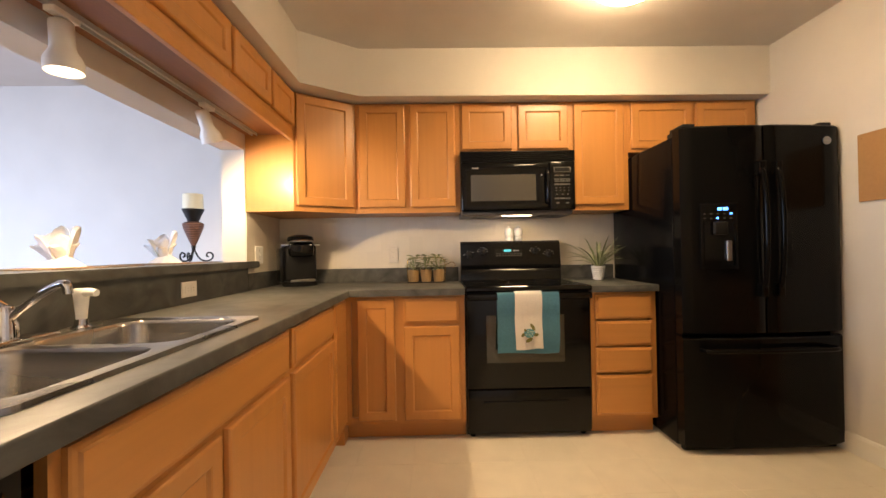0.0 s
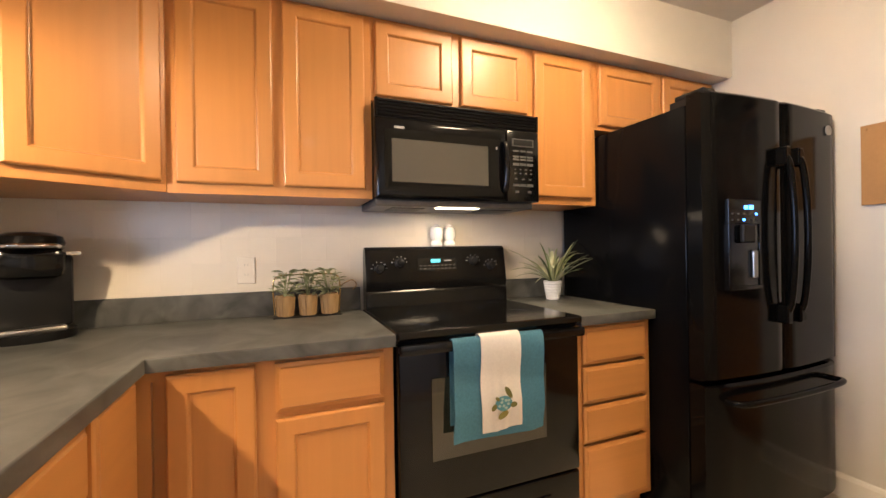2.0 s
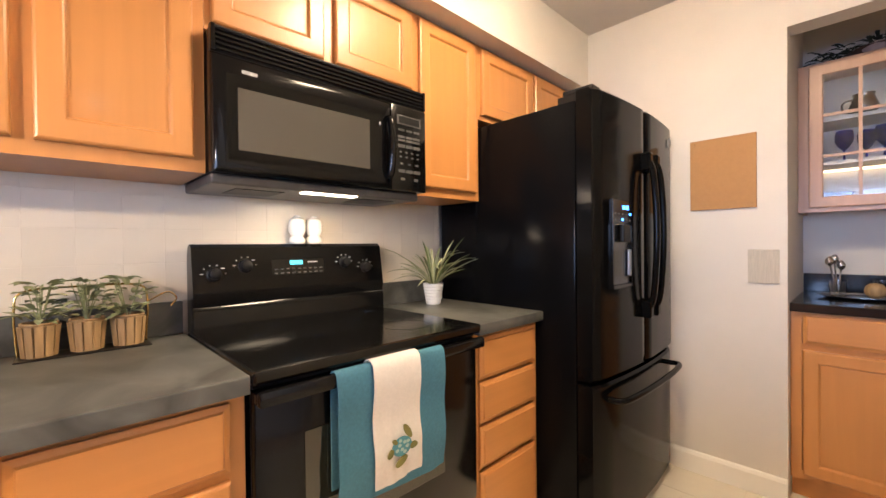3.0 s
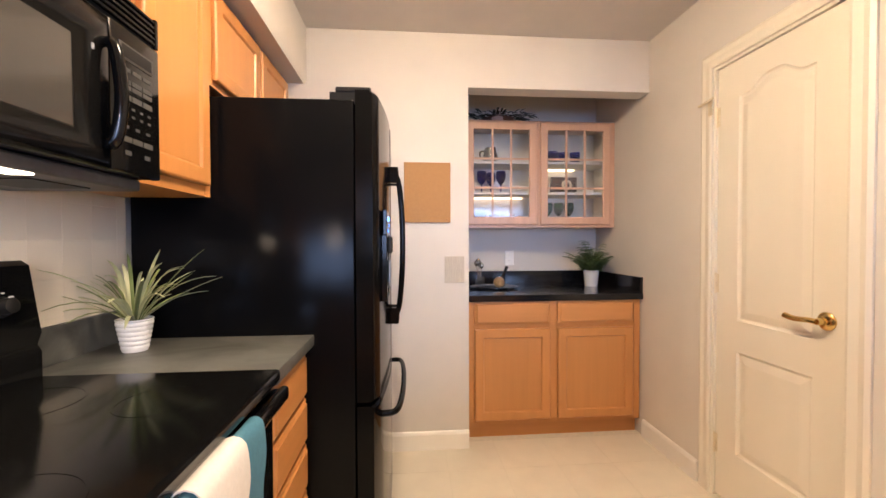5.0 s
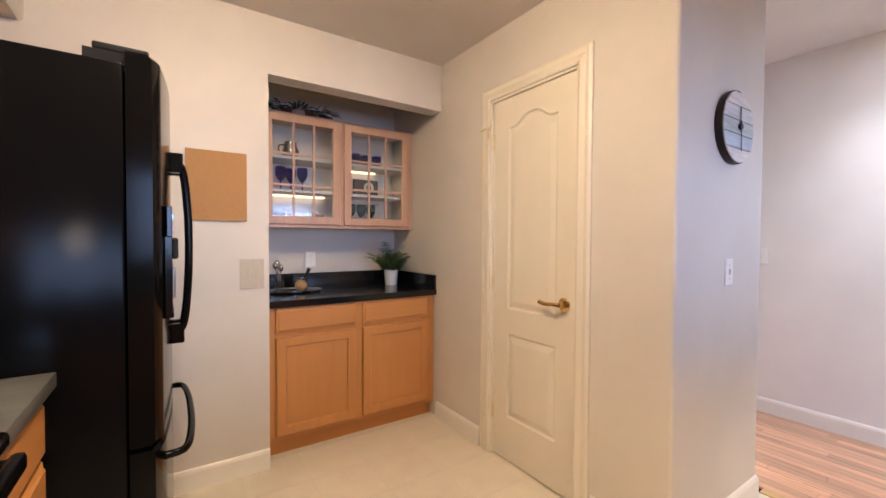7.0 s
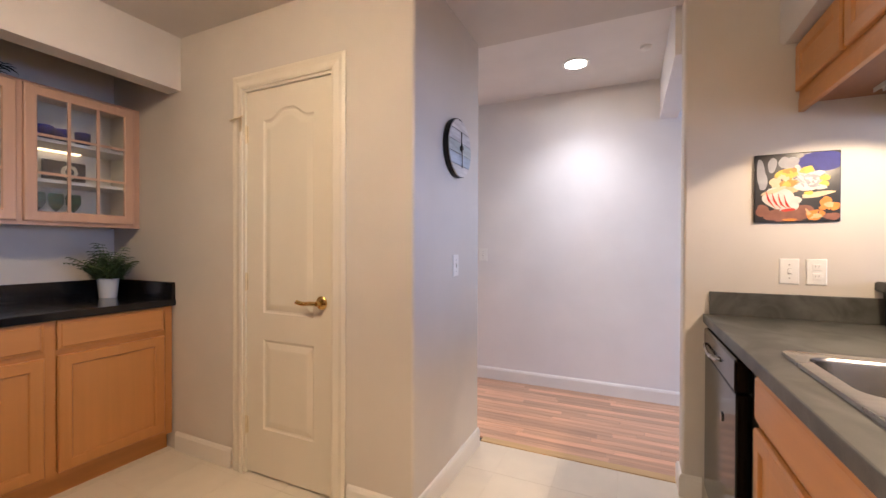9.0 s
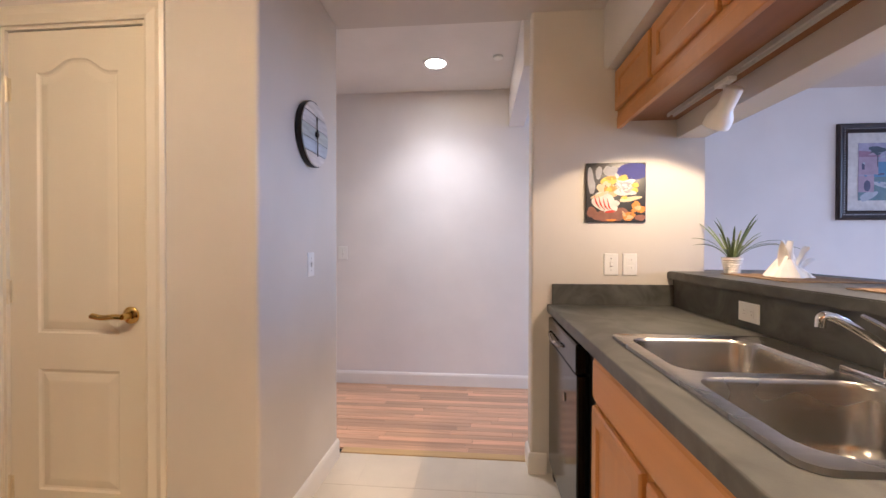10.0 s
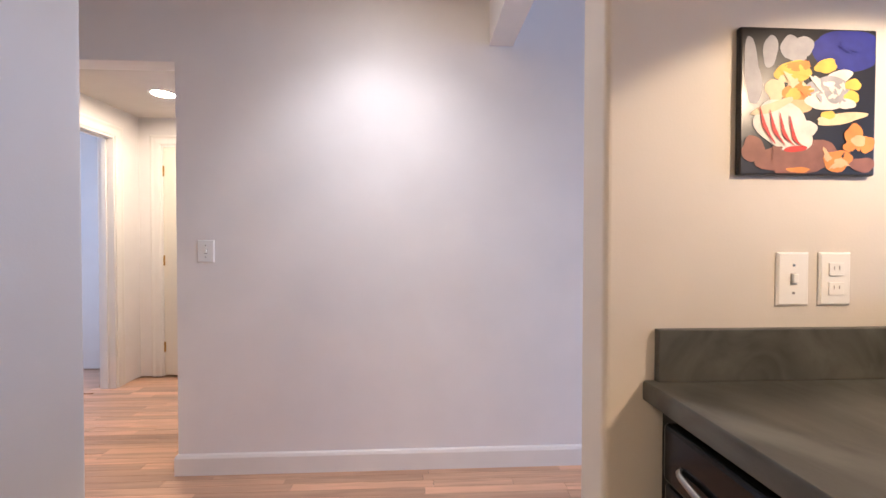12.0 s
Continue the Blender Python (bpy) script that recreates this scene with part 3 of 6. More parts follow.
for x0, x1, y0, y1 in bowls:
    bm = bmesh.new()
    rows = bridge(bm, [rounded(x0 + a, x1 - a, y0 + a, y1 - a, max(0.02, 0.065 - a * 0.3), z) for a, z in ((0, RIM), (0.003, RIM - 0.004), (0.006, RIM - 0.012), (0.012, 0.79), (0.02, 0.765), (0.035, 0.752), (0.06, 0.748))])
    bm.faces.new(rows[-1])
    b = part("bowl", bm, STEEL, s, smooth=True)
    part("drain", lathe(bmesh.new(), [(0.042, 0.7485), (0.042, 0.751), (0.030, 0.7515), (0.028, 0.7495), (0.004, 0.7495)], 24, ((x0 + x1) / 2, (y0 + y1) / 2, 0)), CHROME, b, smooth=True)
f = thing("faucet", pose(-1.008, 1.105, RIM), "chrome kitchen faucet with a lever behind the sink", "faucet")
part("base_plate", boxes((-0.03, 0.03, -0.12, 0.12, 0.0, 0.012), bevel=0.005), CHROME, f, smooth=True)
part("body", lathe(bmesh.new(), [(0.028, 0.012), (0.026, 0.05), (0.022, 0.06), (0.024, 0.075), (0.018, 0.095), (0.006, 0.10)], 24), CHROME, f, smooth=True)
part("spout", tube(bmesh.new(), curve_points([(0.0, 0, 0.050), (0.03, 0.0, 0.080), (0.09, -0.003, 0.122), (0.135, -0.005, 0.146), (0.158, -0.006, 0.148), (0.163, -0.006, 0.124)]), 0.0105, 12), CHROME, f, smooth=True)
part("lever", tube(bmesh.new(), curve_points([(0, 0, 0.095), (-0.005, -0.03, 0.115), (-0.01, -0.10, 0.135)]), 0.008, 10, flat=0.7), CHROME, f, smooth=True)
f = thing("side_sprayer", pose(-0.995, 1.31, RIM), "white pull-out sprayer in a chrome holder", "sprayer")
part("holder", lathe(bmesh.new(), [(0.026, 0.0), (0.026, 0.006), (0.018, 0.012), (0.016, 0.03)], 20), CHROME, f, smooth=True)
bm = lathe(bmesh.new(), [(0.013, 0.02), (0.015, 0.05), (0.018, 0.085), (0.021, 0.11), (0.018, 0.122)], 20)
tube(bm, [(0, 0, 0.105), (0.03, -0.005, 0.112), (0.052, -0.008, 0.108)], 0.014, 12, [1, 0.9, 0.75])
part("head", bm, WHITE, f, smooth=True)

# ---- dishwasher ----
d = thing("dishwasher", Matrix.Translation((-0.455, -0.075, 0)) @ LEFT, "black dishwasher under the worktop", "dishwasher")
part("body", boxes((0.02, 0.70, 0.03, 0.58, 0.0, 0.868)), BLACK_MATT, d)
part("side_panel", boxes((-0.02, 0.03, 0.012, 0.03, 0.0, 0.868)), BLACK_MATT, d)
part("door", boxes((0.035, 0.635, -0.018, 0.029, 0.115, 0.745), bevel=0.006), BLACK, d)
bm = boxes((0.035, 0.635, -0.022, 0.029, 0.75, 0.862), bevel=0.008)
part("control_panel", bm, BLACK, d)
part("handle", tube(bmesh.new(), curve_points([(0.09, -0.018, 0.800), (0.11, -0.032, 0.794), (0.24, -0.038, 0.784), (0.37, -0.032, 0.794), (0.39, -0.018, 0.800)]), 0.007, 10, flat=0.8), STEEL, d, "steel bow handle", smooth=True)
part("toe_panel", boxes((0.035, 0.635, 0.02, 0.03, 0.01, 0.108)), BLACK_MATT, d)
part("badge", lathe(bmesh.new(), [(0.018, -0.0225), (0.018, -0.0185)], 24, (0.42, 0, 0.59), "y"), STEEL, d)

# ---- stove ----
SX, SW = 0.252, 0.764
st = thing("stove", pose(SX, 2.50, 0), "black electric stove with a glass cooktop", "stove")
part("body", boxes((0.002, SW - 0.002, 0.03, 0.61, 0.02, 0.8878)), BLACK, st)
part("cooktop", boxes((0.0, SW, -0.030, 0.575, 0.888, 0.921), bevel=0.009), BLACK_GLASS, st)
for cx, cy, r in ((0.20, 0.15, 0.105), (0.57, 0.15, 0.085), (0.20, 0.42, 0.075), (0.57, 0.42, 0.10)):
    bm = bmesh.new()
    lathe(bm, [(r, 0.9212), (r, 0.9216), (r - 0.004, 0.9216), (r - 0.004, 0.9212)], 48, (cx, cy, 0), cap=False)
    part("burner_ring", bm, BLACK_GLASS, st, "faint burner ring in the glass")
bm = bmesh.new()
prof = [(0.535, 0.915), (0.615, 0.915), (0.615, 1.165), (0.600, 1.200), (0.578, 1.207), (0.560, 1.195), (0.535, 1.03), (0.545, 1.00), (0.535, 0.985)]
ends = [[bm.verts.new((x, y, z)) for y, z in prof] for x in (0.012, SW - 0.012)]
for i in range(len(prof)):
    k = (i + 1) % len(prof)
    bm.faces.new((ends[0][i], ends[0][k], ends[1][k], ends[1][i]))
bm.faces.new(ends[0][::-1])
bm.faces.new(ends[1])
console = part("console", bm, BLACK, st, smooth=True)
tilt = Matrix.Translation((0, 0.5495, 1.11)) @ Matrix.Rotation(-math.atan2(0.025, 0.165), 4, "X")
for x, z in ((0.075, -0.005), (0.175, 0.02), (0.565, 0.02), (0.665, -0.005)):
    k = part("knob", lathe(bmesh.new(), [(0.024, -0.001), (0.024, -0.008), (0.019, -0.012), (0.017, -0.03), (0.014, -0.032)], 24, (x, 0, z), "y"), BLACK_MATT, console, smooth=True)
    k.matrix_basis = tilt
    for i, half in enumerate((0.0045, 0.002, 0.002, 0.003, 0.0055, 0.002)):
        a = radians(175 - 34 * i)
        g = part("dial_mark", boxes((x + 0.036 * math.cos(a) - half, x + 0.036 * math.cos(a) + half, -0.0045, -0.0026, z + 0.032 * math.sin(a) - 0.0014, z + 0.032 * math.sin(a) + 0.0014)), MARK, console)
        g.matrix_basis = tilt
g = part("display_frame", boxes((0.265, 0.475, -0.003, -0.0006, -0.022, 0.042), bevel=0.002), BLACK_GLASS, console)
g.matrix_basis = tilt
g = part("clock_display", boxes((0.335, 0.385, -0.005, -0.0032, 0.018, 0.034)), LED_TEAL, console, "teal glowing clock digits")
g.matrix_basis = tilt
for i in range(9):
    x = 0.282 + 0.022 * i
    for z in (-0.012, 0.003):
        g = part("button", boxes((x - 0.006, x + 0.006, -0.0045, -0.0031, z - 0.0022, z + 0.0022)), KEY, console)
        g.matrix_basis = tilt
g = part("name_plate", boxes((0.405, 0.445, -0.0045, -0.0031, 0.024, 0.029)), PRINT, console)
g.matrix_basis = tilt
door = part("oven_door", boxes((0.008, SW - 0.008, -0.012, 0.03, 0.305, 0.872), bevel=0.008), BLACK, st, smooth=True)
part("oven_window", boxes((0.124, SW - 0.168, -0.0155, -0.0125, 0.462, 0.748), bevel=0.0012), OVEN_GLASS, door, "smoky oven window")
part("handle", boxes((0.006, SW - 0.006, -0.053, -0.029, 0.843, 0.880), bevel=0.009), BLACK, door, "broad glossy bar handle", smooth=True)
for x in (0.008, SW - 0.043):
    part("handle_mount", boxes((x, x + 0.035, -0.031, -0.0105, 0.846, 0.871), bevel=0.003), BLACK, door)
part("vent_strip", boxes((0.01, SW - 0.01, 0.0, 0.03, 0.874, 0.8875)), BLACK_MATT, st)
dr = part("drawer", boxes((0.008, SW - 0.008, -0.010, 0.03, 0.045, 0.297), bevel=0.008), BLACK, st, smooth=True)
bm = bmesh.new()
box(bm, 0.10, SW - 0.15, -0.018, -0.0101, 0.212, 0.232, bevel=0.0035)
part("drawer_grip", bm, BLACK, dr, "shiny black finger grip", smooth=True)
for x in (0.04, SW - 0.04):
    for y in (0.06, 0.55):
        part("foot", lathe(bmesh.new(), [(0.016, 0.0), (0.016, 0.02)], 14, (x, y, 0)), BLACK_MATT, st)

# ---- microwave ----
MX, MW = 0.257, 0.771
PAN = material("dull_grey_metal", (0.13, 0.125, 0.12), 0.4, 0.5, vary=0.2, scale=(30, 30, 30))
LAMP = material("lamp_lens", (1.0, 0.80, 0.55), 0.4, emit=9.0)


def sloped_frame(bm, rows):
    """A moulded frame that faces -y: rows of x0, x1, z0, z1 and height towards the viewer, from outside in."""
    loops = [[bm.verts.new(p) for p in ((x0, -up, z0), (x1, -up, z0), (x1, -up, z1), (x0, -up, z1))] for x0, x1, z0, z1, up in rows]
    for a, b in zip(loops, loops[1:]):
        for i in range(4):
            bm.faces.new((a[i], a[(i + 1) % 4], b[(i + 1) % 4], b[i]))
    bm.faces.new(loops[0][::-1])
    bm.faces.new(loops[-1])
    return bm


mw = thing("microwave", pose(MX, 2.775, 1.405), "black over-the-range microwave below a wall cabinet", "microwave")
part("body", boxes((0.002, MW - 0.002, 0.012, 0.35, 0.002, 0.402), bevel=0.004), BLACK, mw)
front = part("door", sloped_frame(bmesh.new(), [(0.0, 0.598, 0.0, 0.325, -0.0115), (0.0, 0.598, 0.0, 0.325, 0.002), (0.004, 0.596, 0.004, 0.318, 0.009), (0.016, 0.588, 0.014, 0.300, 0.015), (0.034, 0.560, 0.028, 0.274, 0.017), (0.040, 0.540, 0.034, 0.264, 0.016), (0.062, 0.512, 0.062, 0.246, 0.0062), (0.066, 0.508, 0.065, 0.243, 0.0052)]), BLACK, mw, "glossy black door with a sloped window surround", smooth=True)
part("window", boxes((0.067, 0.507, -0.0062, -0.0040, 0.066, 0.242), bevel=0.0005), GREY_GLASS, front, "dull grey mesh window")
part("handle", tube(bmesh.new(), curve_points([(0.580, -0.012, 0.045), (0.580, -0.034, 0.062), (0.580, -0.046, 0.15), (0.580, -0.034, 0.245), (0.580, -0.012, 0.262)]), 0.0125, 14, [0.7, 0.8, 0.9] + [1.0] * 19 + [0.9, 0.8, 0.7]), BLACK, front, smooth=True)
part("bumper", boxes((0.541, 0.547, -0.0185, -0.0155, 0.228, 0.240), bevel=0.001), PRINT, front)
panel = part("control_panel", boxes((0.600, MW, -0.010, 0.0115, 0.0, 0.325), bevel=0.006), BLACK_GLASS, mw, smooth=True)
part("display_frame", boxes((0.626, 0.742, -0.0118, -0.0102, 0.252, 0.288), bevel=0.0005), KEY, panel)
part("display", boxes((0.634, 0.734, -0.0132, -0.012, 0.257, 0.283)), BLACK_MATT, panel)
for z, half, tall, count in ((0.232, 0.0145, 0.004, 3), (0.206, 0.0165, 0.0045, 3), (0.193, 0.0165, 0.0045, 3), (0.171, 0.0165, 0.006, 3), (0.148, 0.005, 0.0025, 4), (0.130, 0.005, 0.0025, 4), (0.104, 0.007, 0.003, 3), (0.076, 0.0165, 0.006, 3), (0.046, 0.010, 0.005, 2)):
    for k in range(count):
        x = 0.684 + (k - (count - 1) / 2) * (0.037 if count == 3 else 0.028 if count == 4 else 0.066)
        part("button", boxes((x - half, x + half, -0.0112, -0.0102, z - tall, z + tall)), KEY, panel)
grille = part("vent_grille", boxes((0.0, MW, 0.0, 0.0118, 0.328, 0.402)), BLACK_MATT, mw)
for i in range(5):
    part("slat", boxes((0.012, MW - 0.012, -0.008, -0.0002, 0.334 + 0.0135 * i, 0.3415 + 0.0135 * i), bevel=0.0018), BLACK, grille)
for x in (0.0, MW - 0.0115):
    part("grille_end", boxes((x, x + 0.0115, -0.009, -0.0002, 0.328, 0.402), bevel=0.002), BLACK, grille)
pan = part("underside", boxes((0.006, MW - 0.006, 0.035, 0.345, -0.028, 0.0015), bevel=0.006), PAN, mw, "grey metal underside with filters")
for x in (0.09, 0.54):
    part("grease_filter", boxes((x, x + 0.15, 0.10, 0.24, -0.0305, -0.0282)), BLACK_MATT, pan)
part("lamp_lens", boxes((0.285, 0.485, 0.045, 0.085, -0.031, -0.0282)), LAMP, pan, "glowing cooktop lamp lens")
part("name_plate", boxes((0.075, 0.118, -0.0172, -0.0150, 0.280, 0.290)), PRINT, front)

# ---- refrigerator ----
RX, RW, RY = 1.432, 0.900, 2.305
fr = thing("refrigerator", pose(RX, RY, 0), "black french-door refrigerator with a bottom freezer", "refrigerator")
part("body", boxes((0.0, RW, 0.03, 0.80, 0.02, 1.765), bevel=0.008), FRIDGE, fr, smooth=True)


def bowed(x0, x1, z0, z1, bow=0.03, n=14):
    """A refrigerator door, bowed across the whole front."""
    bm = bmesh.new()
    rows = []
    for i in range(n + 1):
        x = x0 + (x1 - x0) * i / n
        edge = 0.014 * (max(0, 1 - (x - x0) / 0.02) ** 2 + max(0, 1 - (x1 - x) / 0.02) ** 2)
        y = -0.05 - bow * (1 - (2 * x / RW - 1) ** 2) + edge
        rows.append([bm.verts.new(p) for p in ((x, 0.025, z0), (x, y + 0.01, z0), (x, y, z0 + 0.01), (x, y, z1 - 0.01), (x, y + 0.01, z1), (x, 0.025, z1))])
    for a, b in zip(rows, rows[1:]):
        for k in range(6):
            bm.faces.new((a[k], b[k], b[(k + 1) % 6], a[(k + 1) % 6]))
    bm.faces.new(rows[0])
    bm.faces.new(rows[-1][::-1])
    return bm


HALF = RW / 2
ld = part("left_door", bowed(0.002, HALF - 0.003, 0.655, 1.80), FRIDGE_DOOR, fr, smooth=True)
rd = part("right_door", bowed(HALF + 0.003, RW - 0.002, 0.655, 1.80), FRIDGE_DOOR, fr, smooth=True)
fd = part("freezer_drawer", bowed(0.002, RW - 0.002, 0.035, 0.640), FRIDGE_DOOR, fr, smooth=True)
for dd, x in ((ld, HALF - 0.045), (rd, HALF + 0.045)):
    bar = tube(bmesh.new(), curve_points([(x, -0.080, 0.90), (x, -0.118, 0.935), (x, -0.134, 1.09), (x, -0.138, 1.24), (x, -0.134, 1.39), (x, -0.118, 1.535), (x, -0.080, 1.57)]), 0.013, 12)
    hd = part("handle", bar, FRIDGE_DOOR, dd, smooth=True)
    for z in (0.865, 1.52):
        part("handle_mount", boxes((x - 0.018, x + 0.018, -0.120, -0.076, z, z + 0.075), bevel=0.006), FRIDGE_DOOR, hd)
bar = tube(bmesh.new(), curve_points([(0.09, -0.06, 0.575), (0.11, -0.115, 0.578), (0.25, -0.135, 0.58), (HALF, -0.140, 0.58), (RW - 0.25, -0.135, 0.58), (RW - 0.11, -0.115, 0.578), (RW - 0.09, -0.06, 0.575)]), 0.0125, 12)
part("handle", bar, FRIDGE_DOOR, fd, smooth=True)
dx0, dx1 = 0.086, 0.286
dp = part("dispenser_frame", boxes((dx0, dx1, -0.083, -0.068, 1.275, 1.372), (dx0, dx0 + 0.014, -0.083, -0.062, 1.03, 1.275), (dx1 - 0.014, dx1, -0.083, -0.07, 1.03, 1.275), (dx0, dx1, -0.086, -0.062, 1.015, 1.03), bevel=0.002), BLACK, ld)
part("dispenser_recess", boxes((dx0 + 0.02, dx1 - 0.02, -0.079, -0.074, 1.03, 1.275)), BLACK_GLASS, ld)
part("spout", boxes((0.150, 0.226, -0.100, -0.080, 1.20, 1.272), bevel=0.008), BLACK_MATT, ld)
part("paddle", boxes((0.222, 0.250, -0.092, -0.0795, 1.06, 1.17), bevel=0.005), STEEL, ld, "shiny dispenser paddle")
for x, wd, z, hh in ((0.178, 0.022, 1.334, 0.015), (0.208, 0.026, 1.334, 0.016), (0.246, 0.012, 1.312, 0.008), (0.170, 0.012, 1.288, 0.008)):
    part("display_digit", boxes((x, x + wd, -0.0848, -0.0832, z, z + hh)), LED_BLUE, ld, "glowing blue display digit")
for i in range(5):
    for z in (1.312, 1.288):
        part("icon", boxes((0.100 + 0.036 * i, 0.112 + 0.036 * i, -0.0844, -0.0832, z, z + 0.006)), KEY, ld)
part("badge", lathe(bmesh.new(), [(0.022, -0.0705), (0.022, -0.066)], 24, (RW - 0.095, 0, 1.71), "y"), PRINT, rd, "small grey oval badge")
for x in (0.03, RW - 0.10):
    part("hinge_cover", boxes((x, x + 0.07, -0.03, 0.10, 1.80, 1.822), bevel=0.006), BLACK_MATT, fr)
for x in (0.03, RW - 0.10):
    part("hinge_base", boxes((x, x + 0.07, 0.0, 0.12, 1.765, 1.80)), BLACK_MATT, fr)
part("toe_grille", boxes((0.02, RW - 0.02, -0.005, 0.03, 0.004, 0.034)), BLACK_MATT, fr)
for x in (0.05, RW - 0.05):
    part("roller", lathe(bmesh.new(), [(0.02, 0.0), (0.02, 0.02)], 14, (x, 0.1, 0)), BLACK_MATT, fr)

# ---- serving niche ----
NX = 2.415
cabinet("niche_base_cabinet", Matrix.Translation((NX, NICHE_N - 0.002, 0)) @ RIGHT, 1.12, 0.10, 0.874, 0.62, doors=[(0.045, 0.128, 0.48, 0.572), (0.575, 0.128, 0.495, 0.572)], drawers=[(0.045, 0.728, 0.48, 0.142), (0.575, 0.728, 0.495, 0.142)], rails=[0.712], stiles=[0.55], label="maple base cabinet with two doors in the niche", toe=0.05)
w = thing("niche_worktop", pose(0, 0, 0), "polished black granite worktop in the niche", "worktop")
part("slab", boxes((2.385, NICHE_E - 0.001, DOORWALL + 0.001, NICHE_N - 0.002, 0.8745, 0.914), bevel=0.003), GRANITE, w)
part("backsplash", boxes((NICHE_E - 0.02, NICHE_E - 0.001, DOORWALL + 0.022, NICHE_N - 0.003, 0.9145, 1.015), (2.39, NICHE_E - 0.001, DOORWALL + 0.0015, DOORWALL + 0.0215, 0.9145, 1.015), bevel=0.002), GRANITE, w)

# ---- doors ----
def offset_loop(loop, inset):
    n, out = len(loop), []
    for i in range(n):
        a, b, c = (Vector(loop[(i + k) % n]) for k in (-1, 0, 1))
        d1, d2 = (b - a).normalized(), (c - b).normalized()
        n1, n2 = Vector((-d1.y, d1.x)), Vector((-d2.y, d2.x))
        out.append(tuple(b + (n1 + n2) * (inset / (1 + n1.dot(n2)))))
    return out


def panel_door(name, m, w, h, label, hinge_left=True, lever=True, hinge=PALE_BRASS):
    """A two-panel leaf with a curved upper panel, facing -y at y = 0."""
    ob = tagged(new(name), label, "door", "", "structure")
    ob.matrix_world = m
    x0, x1 = 0.125 * w / 0.60, w - 0.115 * w / 0.60
    lower = [(x0, 0.245), (x1, 0.245), (x1, 0.725), (x0, 0.725)]
    upper = [(x0, 0.868), (x1, 0.868), (x1, 1.893)]
    for i in range(1, 16):
        t = i / 16
        u = min(max((min(t, 1 - t) - 0.12) / 0.30, 0.0), 1.0)
        upper.append((x1 + (x0 - x1) * t, 1.893 + 0.052 * u * u * (3 - 2 * u)))
    upper.append((x0, 1.893))
    bm = bmesh.new()
    rim = [bm.verts.new((x, 0, z)) for x, z in ((0, 0), (w, 0), (w, h), (0, h))]
    back = [bm.verts.new((v.co.x, 0.035, v.co.z)) for v in rim]
    for i in range(4):
        bm.faces.new((rim[i], rim[(i + 1) % 4], back[(i + 1) % 4], back[i]))
    bm.faces.new(back)
    edges = [bm.edges.get((rim[i], rim[(i + 1) % 4])) for i in range(4)]
    mould = []
    for loop in (lower, upper):
        rows = [[bm.verts.new((x, d, z)) for x, z in offset_loop(loop, inset)] for inset, d in ((0, 0), (0.006, 0.007), (0.014, 0.009), (0.020, 0.007), (0.045, 0.001), (0.052, 0.0005))]
        k = len(loop)
        for a, b in zip(rows, rows[1:]):
            for i in range(k):
                bm.faces.new((a[i], a[(i + 1) % k], b[(i + 1) % k], b[i]))
        bm.faces.new(rows[-1])
        edges += [bm.edges.get((rows[0][i], rows[0][(i + 1) % k])) for i in range(k)]
    bmesh.ops.triangle_fill(bm, use_beauty=True, edges=edges)
    part("leaf", bm, DOOR, ob)
    hx = -0.004 if hinge_left else w + 0.004
    for z in (0.25, 1.03, 1.83):
        g = part("hinge", boxes((hx - 0.016, hx + 0.016, -0.003, 0.002, z - 0.045, z + 0.045), bevel=0.001), hinge, ob, "brass hinge")
        part("pin", lathe(bmesh.new(), [(0.006, z - 0.05), (0.006, z + 0.05)], 12, (hx, -0.006, 0)), hinge, g)
    if lever:
        lx, s = (w - 0.06, -1) if hinge_left else (0.06, 1)
        bm = lathe(bmesh.new(), [(0.033, -0.001), (0.033, -0.006), (0.027, -0.011), (0.013, -0.014), (0.012, -0.045)], 28, (lx, 0, 0.945), "y")
        g = part("rose", bm, BRASS, ob, "brass lever rose", smooth=True)
        part("lever", tube(bmesh.new(), curve_points([(lx, -0.045, 0.945), (lx + s * 0.03, -0.05, 0.946), (lx + s * 0.08, -0.048, 0.942), (lx + s * 0.125, -0.044, 0.948)]), 0.011, 12, flat=0.75), BRASS, g, smooth=True)
    return ob


panel_door("door_pantry", Matrix.Translation((1.80 - 0.016, DOORWALL - 0.008, 0.012)) @ FACE_N, 0.583, 2.056, "closed cream painted pantry door with brass lever")
panel_door("door_hallway", Matrix.Translation((2.345, -3.038, 0.012)) @ FACE_N @ Matrix.Rotation(radians(-12), 4, "Z"), 0.725, 2.04, "cream painted hallway door with brass hinges, ajar", hinge=BRASS)

# ---- lamps ----
GLOW = material("lamp_diffuser", (1.0, 0.74, 0.45), 0.4, emit=75.0)
l = thing("ceiling_light", pose(1.035, 1.975, CEILING) @ Matrix.Diagonal((1.2, 1.2, 1.0, 1)), "round white glass ceiling light, switched on", "ceiling light")
part("base", lathe(bmesh.new(), [(0.16, 0.0), (0.165, -0.012), (0.155, -0.022)], 40), BRASS, l, smooth=True)
part("diffuser", lathe(bmesh.new(), [(0.150, -0.022), (0.155, -0.04), (0.145, -0.07), (0.115, -0.10), (0.07, -0.12), (0.02, -0.127)], 40), GLOW, l, "glowing white glass bowl", smooth=True)
CAN = material("can_lens", (1.0, 0.90, 0.80), 0.4, emit=70.0)
CAN_WARM = material("warm_can_lens", (1.0, 0.80, 0.58), 0.4, emit=470.0)


